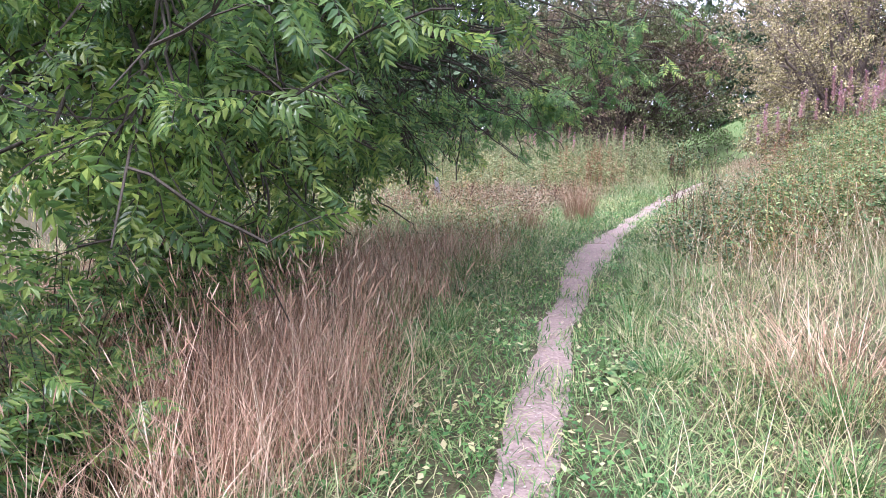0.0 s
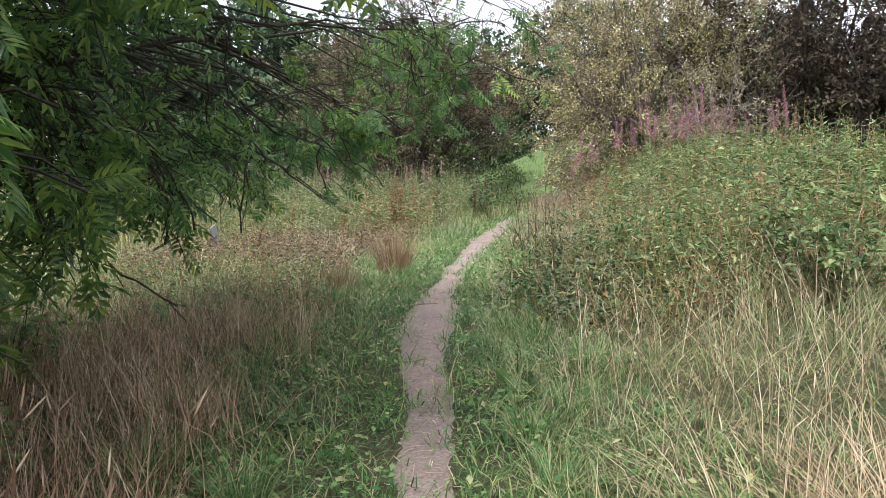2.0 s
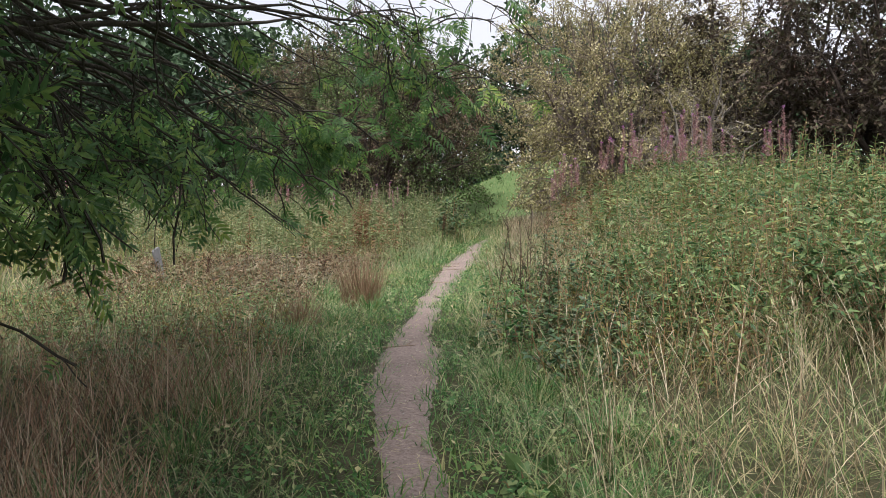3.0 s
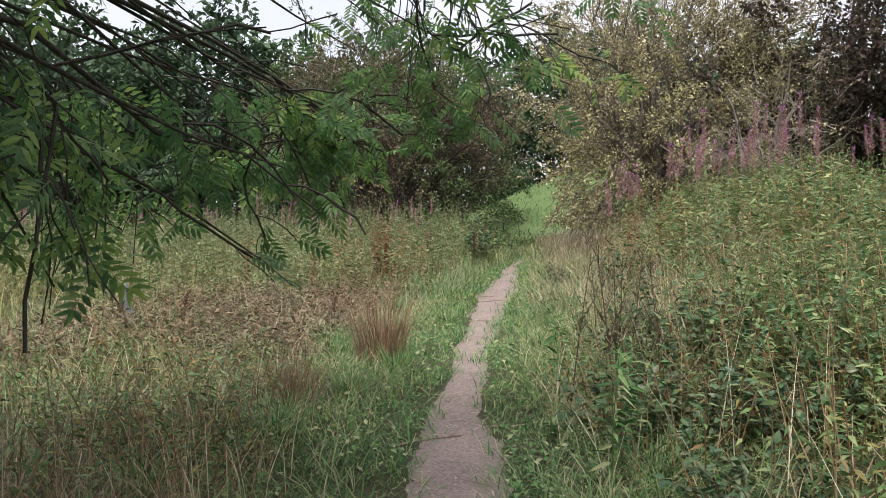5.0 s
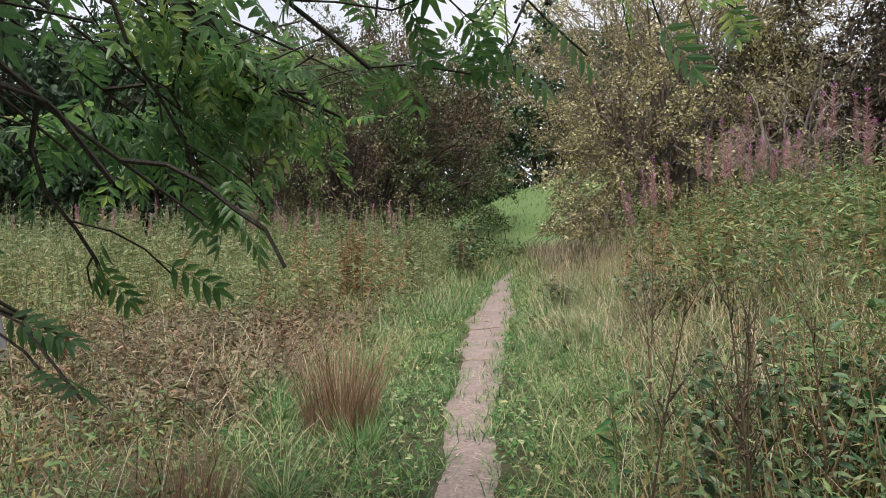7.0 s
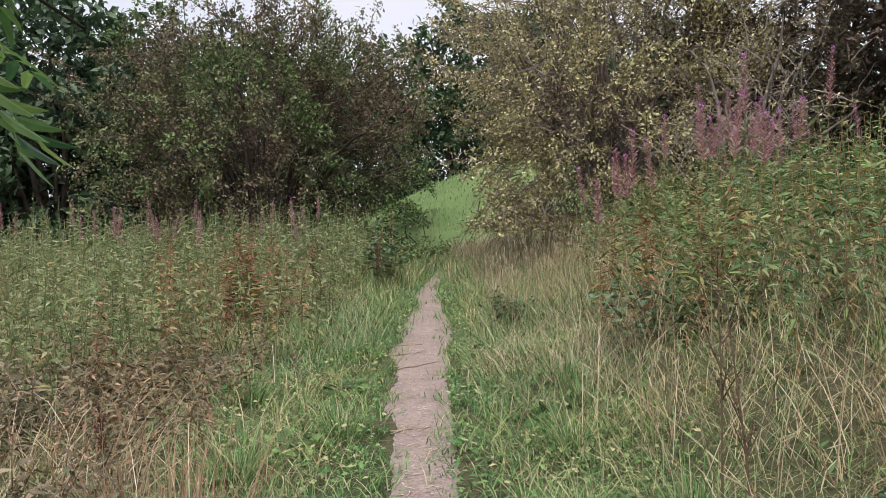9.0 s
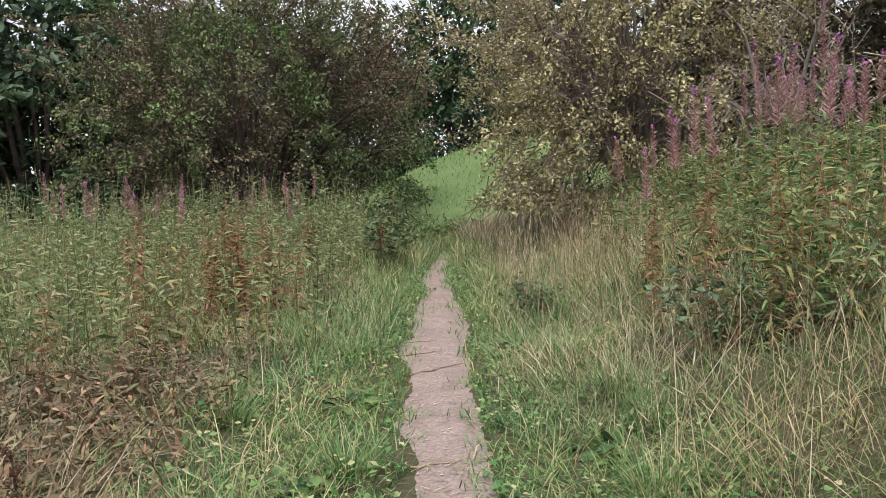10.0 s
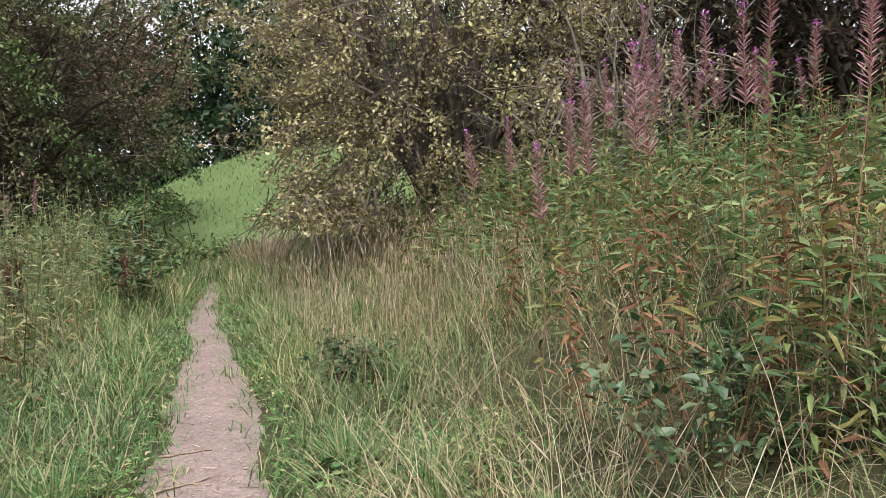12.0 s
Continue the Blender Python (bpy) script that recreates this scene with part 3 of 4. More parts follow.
def herb_chunks(base, height, lean, leaves, leaf, full=True, dead=0.0):
    """Leafy stems as chunks; slots 0 stem, 1 green, 2 yellow, 3 rust."""
    n = len(base)
    turn = RNG.uniform(0, 2 * np.pi, n)
    tip = base + np.stack([np.cos(turn) * lean, np.sin(turn) * lean, np.ones(n)], 1) * height[:, None]
    mid = (base + tip) / 2 + RNG.normal(size=base.shape) * [0.03, 0.03, 0]
    pts = np.stack([base, mid, tip], 1)
    out = [tubes(pts, np.tile([0.005, 0.004, 0.002], (n, 1)), 3, 0)]
    u = np.tile(np.linspace(0.12, 1.0, leaves), n)
    i = np.repeat(np.arange(n), leaves)
    q = u[:, None]
    p = np.where(q < 0.5, base[i] * (1 - 2 * q) + mid[i] * 2 * q, mid[i] * (2 - 2 * q) + tip[i] * (2 * q - 1))
    a = np.tile(np.arange(leaves) * 2.4, n) + np.repeat(turn, leaves) + RNG.normal(size=len(u)) * 0.3
    rise = 0.25 + 0.7 * smooth(0.75, 1.0, u) - 0.5 * smooth(0.5, 0.1, u) + RNG.normal(size=len(u)) * 0.4
    d = np.stack([np.cos(a), np.sin(a), rise], 1)
    s = leaf * RNG.uniform(0.7, 1.2, len(u)) * (1 - 0.55 * smooth(0.8, 1.0, u))
    r = RNG.uniform(0, 1, len(u)) + 0.55 * smooth(0.6, 0.1, u) + np.repeat(RNG.uniform(0, 0.25, n) ** 2 * 4, leaves) + dead
    slot = np.where(r > 1.22, 3, np.where(r > 1.0, 2, 1))
    tv, tf = (LEAF_V, LEAF_F) if full else (THIN_V, THIN_F)
    out.append(stamp(tv, tf, 0, p, d, np.array([[0, 0, 1.0]]) + RNG.normal(size=d.shape) * 0.5, s)[:2] + (np.repeat(slot, len(tf)),))
    return out


def build_thickets():
    mats = [M_STEM, M_HERB, M_HERB_YELLOW, M_RUST]
    x, y = scatter(7000, 1, 17, 3, 25.5)
    d = off_path(x, y)
    inner = 3.8 - 2.2 * smooth(8.0, 10.8, y) + 0.6 * smooth(14, 20, y) + 0.85 * smooth(12.3, 13.4, y) * smooth(16.4, 15.4, y) + 0.35 * waves(x, y, 1.4)
    p = smooth(0, 1.0, d - inner) * smooth(11.5, 9.5, d)
    m = RNG.uniform(0, 1, len(x)) < p
    x, y, inner = x[m], y[m], inner[m]
    h = RNG.uniform(0.75, 1.3, len(x)) * (1 + 0.1 * smooth(12, 16, y)) * np.clip(1 + 0.22 * waves(x, y, 1.9), 0.55, 1.3) * (0.62 + 0.38 * smooth(0.3, 2.6, off_path(x, y) - inner))
    near = off_path(x, y) - inner < 0.9
    ch = herb_chunks(rooted(x[near], y[near]), h[near], 0.14, 34, 0.13, True) + herb_chunks(rooted(x[~near], y[~near]), h[~near], 0.14, 28, 0.135, False)
    stuff("willowherb_thicket", ch, mats, "dense green willowherb thicket with yellowing lower leaves on the bank", "willowherb")
    x, y = scatter(2300, -1.5, 4.2, 14.2, 19)
    d = off_path(x, y)
    x, y = keep(x, y, (RNG.uniform(0, 1, len(x)) < smooth(-1.15, -1.9, d) * smooth(-6, -4, d)) & clumped(x, y, 1.7, -0.6, 0.6))
    h = RNG.uniform(0.2, 0.5, len(x))
    stuff("withered_herbs", herb_chunks(rooted(x, y), h, 0.45, 16, 0.095, False, 0.25), [M_BROWN, M_WITHER, M_WITHER, M_BROWN], "tangle of withered brown herbs in the meadow", "weeds")
    x, y = scatter(900, -1.8, 1.4, 10.2, 14.4)
    d = off_path(x, y)
    x, y = keep(x, y, (RNG.uniform(0, 1, len(x)) < smooth(-0.9, -1.6, d)) & clumped(x, y, 1.9, -0.5, 0.7))
    stuff("low_herbs", herb_chunks(rooted(x, y), RNG.uniform(0.2, 0.5, len(x)), 0.4, 16, 0.08, False, 0.05), [M_BROWN, M_HERB, M_HERB_YELLOW, M_WITHER], "low tangle of green and withered herbs beyond the tree", "weeds")
    # rank weeds at the foot of the bank, half green and half dry
    x, y = beside(1000, 0.8, 3.6, 8.5, 12.8)
    x, y = keep(x, y, clumped(x, y, 1.9, -0.4, 0.8) & (RNG.uniform(0, 1, len(x)) < smooth(0.5, 1.3, off_path(x, y) - 0.8 * smooth(10.5, 8.5, y))))
    h = RNG.uniform(0.35, 0.95, len(x)) * np.clip(0.75 + 0.25 * off_path(x, y), 0.7, 1.1)
    stuff("rank_weeds", herb_chunks(rooted(x, y), h, 0.3, 22, 0.085, False, 0.0), [M_STEM, M_HERB, M_HERB_YELLOW, M_WITHER], "rank half-dry weeds with narrow leaves at the foot of the bank", "weeds")
    x, y = scatter(6000, -16, 8.5, 16, 31)
    d = off_path(x, y)
    p = smooth(-0.85, -1.7 - 0.7 * smooth(19.5, 17.5, y), d) * smooth(16.0, 19.5, y + d * 0.2) * smooth(0.35, 0.95, np.hypot(x - 3.95, y - 20.9))
    x, y = keep(x, y, RNG.uniform(0, 1, len(x)) < p)
    h = RNG.uniform(0.65, 1.15, len(x)) * (1 + 0.38 * smooth(18.5, 22.5, y)) * np.clip(1 + 0.2 * waves(x, y, 1.6), 0.55, 1.3)
    stuff("willowherb_thicket", herb_chunks(rooted(x, y), h, 0.14, 24, 0.11, False, -0.06), [M_HERB_DULL, M_HERB_DULL, M_HERB_YELLOW, M_RUST], "olive and yellowing willowherb thicket across the meadow", "willowherb")


build_thickets()


def herb_template(name, height):
    """A flowering willowherb: stem, leaves and a spike of pink pods with a few open flowers."""
    top = empty(name, (0, 0, -50), "tall rosebay willowherb with a pink seeding spike", "willowherb", "flowering willowherbs on the bank")
    base = np.zeros((1, 3))
    ch = herb_chunks(base, np.array([height * 0.78]), 0.04, 34, 0.12)
    stem_top = ch[0][0].reshape(3, 3, 3)[2].mean(0)
    spike_top = stem_top + np.array([0.01, 0.0, height * 0.3])
    part("stem", mesh_of("stem", [ch[0], tubes(np.array([[stem_top, spike_top]]), np.array([[0.004, 0.0015]]), 4, 0)], [M_STEM]), top)
    part("foliage", mesh_of("foliage", [ch[1]], [M_STEM, M_HERB, M_HERB_YELLOW, M_RUST]), top)
    n = 100
    u = np.linspace(0, 0.95, n)
    p = stem_top + (spike_top - stem_top) * u[:, None]
    a = np.arange(n) * 2.4
    d = np.stack([np.cos(a), np.sin(a), np.full(n, 0.75) + RNG.normal(size=n) * 0.15], 1)
    L = 0.085 * (1 - 0.5 * u) * RNG.uniform(0.7, 1.1, n)
    tv = np.array([[0, 0.04, 0], [0, -0.04, 0.02], [0, 0, -0.04], [0.8, 0.05, 0], [0.8, -0.05, 0], [1.0, 0, 0.03]])
    tf = np.array([[0, 1, 4], [0, 4, 3], [3, 4, 5], [1, 2, 4], [2, 0, 3], [2, 3, 4]])
    part("seed_spike", mesh_of("seed_spike", [stamp(tv, tf, 0, p, d, random_dirs(n), L)], [M_POD]), top, "pinkish-red spike of slender seed pods")
    n = 12
    p = spike_top - np.array([0, 0, 0.02]) + RNG.normal(size=(n, 3)) * [0.012, 0.012, 0.018]
    ov, of = oval(1.0, 0.8)
    tagged(part("flower", mesh_of("flower", [stamp(ov, of, 0, p, random_dirs(n, 0.4), random_dirs(n), RNG.uniform(0.014, 0.026, n))], [M_PETAL]), top, "magenta open flowers at the tip"), kind="stuff")
    return top


def build_flowering():
    kinds = [herb_template("rosebay_willowherb", h) for h in (1.9, 1.75, 1.62, 1.45)]
    spots = [(6.8, 16.35), (6.8, 17.2), (7.0, 17.6), (6.9, 18.05), (9.14, 19.8), (7.1, 17.3), (7.69, 19.28), (7.4, 16.4), (8.8, 16.0), (7.3, 17.0), (8.2, 19.5), (7.5, 18.3)]
    x, y = scatter(1500, 6.6, 13.0, 14.5, 22.0)
    d = off_path(x, y)
    ok = (d > 3.3 + 0.5 * smooth(19, 21, y)) & (d < 6.5) & clumped(x, y, 1.5, 0.0, 0.8)
    spots += list(zip(x[ok], y[ok]))[:40]
    x, y = scatter(600, -8, 7.5, 23, 29)
    d = off_path(x, y)
    ok = (d < -1.6) & clumped(x, y, 1.0, 0.0, 0.9)
    far = list(zip(x[ok], y[ok]))[:60]
    first = {}
    for j, (sx, sy) in enumerate(spots + far):
        k = j % 4 if j < len(spots) else 2 + j % 2
        s = RNG.uniform(0.92, 1.06) if j < len(spots) else RNG.uniform(0.85, 1.05)
        m = pose(sx, sy, float(land(sx, sy)) - 0.02, RNG.normal() * 4, RNG.normal() * 4, RNG.uniform(0, 360))
        if k not in first:
            first[k] = kinds[k]
            kinds[k].matrix_basis = m
        else:
            ob = copy_thing(kinds[k], m)
            ob.scale = (s, s, s)
            if j >= len(spots):
                ob["group"] = "flowering willowherbs across the meadow"


build_flowering()

# ---- trees ----


def pinnate(pairs=5, plain=False):
    """An ash leaf along x, about 1 long: stalk and leaflets."""
    lv, lf = oval(0.38, 0.15) if plain else lance(0.36, 0.115, 0.25, 0.1)
    vs, fs, b = [], [], 0
    for k in range(pairs):
        u = 0.24 + 0.62 * k / (pairs - 1)
        for s in (-1, 1):
            t = s * (1.05 - 0.25 * k / pairs)
            c, q = math.cos(t), math.sin(t)
            v = lv * (0.8 + 0.25 * math.sin(math.pi * (k + 1) / (pairs + 1)))
            v = np.stack([v[:, 0] * c - v[:, 1] * q + u, v[:, 0] * q + v[:, 1] * c, v[:, 2] - 0.12 * v[:, 0] - 0.16 * u * u], 1)
            vs.append(v)
            fs.append(lf + b)
            b += len(v)
    v = lv + np.array([0.86, 0, -0.13])
    vs.append(v)
    fs.append(lf + b)
    b += len(v)
    stalk = np.array([[0, 0.008, 0], [0, -0.008, 0], [0.5, 0.006, -0.04], [0.5, -0.006, -0.04], [0.9, 0, -0.13]])
    vs.append(stalk)
    fs.append(np.array([[0, 1, 2], [1, 3, 2], [2, 3, 4]]) + b)
    return np.concatenate(vs), np.concatenate(fs)


LANE_Y = [-2, 0, 4, 6.5, 8.8, 11, 15, 20]
LANE_X = [0, 0, 0.16, 0.7, 1.3, 2.0, 3.5, 5.5]


def lane_side(p):
    return p[..., 0] - np.interp(p[..., 1], LANE_Y, LANE_X)


def crown_top(p):
    """Height that the ash's foliage keeps under, lower towards the tips of the hanging boughs."""
    inner = np.interp(p[..., 1], [5.5, 7.3, 8.5, 9.5, 11.0, 13.5], [9.0, 5.6, 3.2, 2.3, 2.1, 2.25])
    outer = np.interp(p[..., 1], [5.5, 7.5, 9.0, 10.5, 13.5], [9.0, 5.0, 3.3, 3.3, 3.1])
    f = smooth(-1.0, -0.2, lane_side(p))
    return inner * (1 - f) + outer * f


def crown_low(p):
    """Height that the ash's foliage keeps above."""
    y, side = p[..., 1], lane_side(p)
    near = np.interp(y, [2.0, 5.0, 6.5, 8.0, 10.5, 13.0], [0.95, 0.85, 0.5, 0.55, 1.15, 1.3])
    return near + 0.13 * waves(p[..., 0], y, 2.7) - 0.3 * smooth(-1.6, -3.0, side)


def too_high(p, spare=0.0):
    """Between the hanging boughs and the unseen boughs added above for shade."""
    return (p[..., 2] > crown_top(p) + spare) & ((p[..., 2] < 3.7) | (p[..., 1] > 11.2))


def in_lane(p):
    """Where walkers keep the boughs back."""
    room = 0.42 + 0.7 * smooth(10.9, 9.8, p[..., 1]) * smooth(4.0, 5.5, p[..., 1])
    return (lane_side(p) > -room) & (p[..., 2] < 1.83 + 0.5 * (room - 0.42))


def build_ash():
    at = np.array([-3.2, 8.0, 0.0])
    at[2] = float(land(at[0], at[1])) - 0.05
    top = empty("ash_tree", tuple(at), "spreading ash tree with low drooping branches and dense leaves", "tree")
    trunk = np.array([[0, 0, 0], [0.05, 0.03, 0.7], [0.0, 0.1, 1.5], [-0.1, 0.05, 2.4], [-0.05, 0, 3.6], [0.1, 0.1, 5.2], [0.0, 0.2, 7.0]])
    tr = np.array([0.34, 0.25, 0.22, 0.2, 0.16, 0.1, 0.03])
    part("trunk", mesh_of("trunk", [tubes(trunk[None], tr[None], 12, 0)], [M_BARK], True), top)
    # limbs that hang over the path, then a ring of others
    ends = [(2.7, 11.5, 2.75), (2.0, 12.0, 2.7), (1.2, 11.7, 2.0), (0.9, 10.4, 2.3), (0.4, 9.3, 2.9), (0.2, 11.8, 1.7), (-0.6, 12.6, 1.5), (-1.8, 13.0, 1.4),
            (0.0, 7.6, 2.9), (-0.1, 6.2, 2.8), (-0.5, 5.0, 2.5), (-0.3, 8.6, 4.0), (0.8, 11.0, 3.6), (-0.6, 12.0, 3.2)]
    for i in range(15):
        y = 3.0 + 9.0 * i / 14
        x = float(np.interp(y, LANE_Y, LANE_X))
        ends.append((x - 1.25 - 0.3 * (i % 2), y, 1.25 + 0.25 * ((i * 3) % 4)))
        ends.append((x - 2.3 - 0.4 * (i % 3), y - 0.2, 1.0 + 0.5 * ((i * 2) % 3)))
        if y < 6.8:
            ends.append((x - 0.9 - 0.5 * (i % 2), y + 0.2, 2.5 + 0.4 * ((i * 2) % 4)))
    for i in range(9):
        a = i * 2 * math.pi / 9 + 0.3
        ends.append((at[0] + 4.2 * math.cos(a), at[1] + 4.8 * math.sin(a), 3.6 + 1.6 * ((i * 7) % 5) / 5))
    for i in range(6):
        a = i * 2 * math.pi / 6
        ends.append((at[0] + 2.4 * math.cos(a), at[1] + 2.6 * math.sin(a), 6.2 + 0.8 * (i % 3)))
    for i in range(6):
        a = 2.2 + i * 2 * math.pi / 10
        ends.append((at[0] + 4.0 * math.cos(a), at[1] + 4.2 * math.sin(a), 1.6 + 0.3 * (i % 3)))
    for i in range(14):
        y = 9.8 + 3.0 * ((i * 5) % 14) / 13
        x = float(np.interp(y, LANE_Y, LANE_X))
        if i % 2:
            ends.append((x - 0.65 - 0.25 * (i % 5), y, 1.5 + 0.22 * (i % 6)))
        else:
            ends.append((x - 0.6 + 0.3 * (i % 6), y, 2.5 + 0.18 * (i % 7)))
    ends += [(1.85, 12.35, 2.0), (1.75, 12.3, 1.65), (3.4, 12.0, 3.1), (2.7, 11.2, 3.0), (2.2, 12.0, 3.2), (1.7, 11.2, 3.0), (1.1, 11.6, 1.7), (1.3, 12.1, 1.9), (0.7, 11.2, 1.6), (3.3, 11.9, 2.75), (2.9, 12.3, 2.9), (3.0, 11.3, 2.65), (2.4, 10.6, 3.1)]
    for x, y, z in ((-1.5, 2.9, 1.0), (-2.1, 3.2, 0.8), (-2.9, 3.0, 1.1), (-3.6, 3.4, 0.9), (-1.3, 2.7, 2.3), (-1.9, 2.5, 2.9), (-1.0, 3.2, 3.1), (-2.6, 2.6, 2.0)):
        ends.append((x, y, z))
    # high boughs out of view, added to shade the path below
    for i in range(30):
        y = 4.8 + 5.2 * ((i * 11) % 30) / 29
        x = float(np.interp(y, LANE_Y, LANE_X))
        ends.append((x - 2.4 + 3.5 * ((i * 17) % 30) / 29, y, 4.0 + 1.4 * ((i * 5) % 9) / 8))
    # low boughs that trail over the dry grass
    for i in range(11):
        y = 6.3 + 3.9 * i / 10
        x = float(np.interp(y, LANE_Y, LANE_X))
        ends.append((x - 1.5 - 0.35 * (i % 4), y, 0.95 + 0.16 * ((i * 3) % 4)))
    ends = np.array(ends)
    ends = ends[~too_high(ends, 0.3)]
    ends[:, 2] = np.maximum(ends[:, 2], crown_low(ends) + 0.3)
    ends = ends - at
    u = RNG.uniform(1.4, 3.4, len(ends)) + np.clip(ends[:, 2] - 3.5, 0, 2.5)
    start = np.stack([np.interp(u, trunk[:, 2], trunk[:, k]) for k in range(3)], 1)
    rise = np.where(ends[:, 2] < 3.2, 1.3, 0.5)
    P = limbs(start, ends, rise, 10, 0.2)
    R = np.linspace(1, 0.12, 10)[None] * (RNG.uniform(0.7, 1.2, len(P)) * np.where(ends[:, 2] < 3.2, 0.03, 0.07))[:, None]
    def free(Q):
        w = Q + at
        return ~(in_lane(w) | (lane_side(w) > 1.7) | ((w[..., 1] > 12.75) & (lane_side(w) > -2.2)) | too_high(w, 0.15) | (w[..., 2] < crown_low(w) - 0.1)).any(1)

    outer = P[:, 4:] + at
    k1 = ~(in_lane(outer) | (outer[..., 2] < crown_low(outer) - 0.2)).any(1)
    P, R = P[k1], R[k1]
    P2, R2 = spawn(P, R, 8, 0.35, 1.0, 1.0, 0.75, 0.12, 0.25, 6, 0.55)
    P3, R3 = spawn(P2, R2, 4, 0.25, 1.0, 0.5, 0.8, 0.16, 0.2, 4, 0.55)
    R2, R3 = np.maximum(R2, 0.0075), np.maximum(R3, 0.004)
    k2, k3 = free(P2), free(P3)
    P2, R2, P3, R3 = P2[k2], R2[k2], P3[k3], R3[k3]
    # one long bough whose leafy tip hangs beside the path
    tip = np.array([[1.98, 12.4, 1.85], [1.88, 12.3, 2.05]]) - at
    Q = limbs(np.array([0.0, 0.05, 2.9]), tip, 0.9, 10, 0.03)
    QR = np.linspace(0.034, 0.005, 10)[None] * np.ones((2, 1))
    Q3, Q3R = spawn(Q, QR, 20, 0.84, 1.0, 0.3, 0.8, 0.25, 0.12, 4, 0.5)
    P, R, P3, R3 = np.concatenate([P, Q]), np.concatenate([R, QR]), np.concatenate([P3, Q3]), np.concatenate([R3, np.maximum(Q3R, 0.003)])
    for a, b in zip(P, R):
        part("limb", mesh_of("limb", [tubes(a[None], b[None], 6, 0)], [M_BARK], True), top)
    tagged(part("twig", mesh_of("twig", [tubes(P2, R2, 4, 0), tubes(P3, R3, 3, 0)], [M_BARK]), top), kind="stuff")
    tv, tf = pinnate()
    p, t = along(P3, 5, 0.1, 1.0)
    # the added high boughs keep every leaf, for denser shade
    thin = ((p + at)[:, 2] > 3.6) | (RNG.uniform(0, 1, len(p)) < (1 - 0.5 * smooth(6.5, 8.5, (p + at)[:, 1])) * (1 - 0.35 * smooth(-1.7, -2.6, lane_side(p + at)) * smooth(5.0, 7.0, (p + at)[:, 1])))
    p, t = p[thin], t[thin]
    out = unit(t * 0.6 + random_dirs(len(p)) * 0.8 + np.array([0, 0, -0.15]))
    s = RNG.uniform(0.15, 0.26, len(p))
    w = p + out * s[:, None] + at
    ok = ~(in_lane(w) | (w[:, 2] < crown_low(w)) | too_high(w))
    gap = smooth(8.4, 9.0, w[:, 1]) * smooth(11.0, 10.4, w[:, 1]) * smooth(-3.4, -2.6, lane_side(w)) * smooth(1.75, 2.0, w[:, 2])
    ok &= (w[:, 2] > 3.6) | (RNG.uniform(0, 1, len(w)) > 0.8 * gap)
    ok &= ~((w[:, 1] > 12.75) & (lane_side(w) > -2.2))
    p, out, s, w = p[ok], out[ok], s[ok], w[ok]
    face = np.array([[0, 0, 1.0]]) + RNG.normal(size=p.shape) * 0.45
    near = np.where((w[:, 1] > 10.3) & (w[:, 0] > 0.4))[0][:260]
    rest = np.ones(len(p), bool)
    rest[near] = False
    close = rest & (lane_side(w) > -1.5) & (w[:, 2] < 3.4)
    far = rest & ~close
    cv, cf = pinnate(4, True)
    crown = mesh_of("crown", [stamp(tv, tf, 0, p[close], out[close], face[close], s[close]), stamp(cv, cf, 0, p[far], out[far], face[far], s[far])], [M_ASH])
    tagged(part("crown", crown, top), kind="stuff")
    leaf = mesh_of("leaf", [(tv, tf, 0)], [M_ASH_ONE])
    for j in near:
        ob = part("leaf", leaf, top)
        x = Vector(out[j]).normalized()
        y = Vector(face[j]).cross(x).normalized()
        z = x.cross(y)
        m = Matrix((x, y, z)).transposed().to_4x4()
        ob.matrix_basis = Matrix.Translation(p[j]) @ m @ Matrix.Scale(float(s[j]), 4)
    stub = np.array([[[-0.25, -0.9, 3.4], [-0.3, -1.2, 3.0], [-0.22, -1.5, 2.5], [-0.2, -1.6, 2.2]]])
    part("dead_limb", mesh_of("dead_limb", [tubes(stub, np.array([[0.05, 0.045, 0.04, 0.03]]), 7, 0)], [M_BARK_RED], True), top, "broken reddish-brown dead limb")


M_ASH_ONE = plant_material("ash_leaf_single", [(0.05, 0.12, 0.045), (0.10, 0.21, 0.065), (0.19, 0.32, 0.085)], rough=0.38, gloss=0.55, through_light=0.58, patch=0.0, by_object=True)
build_ash()


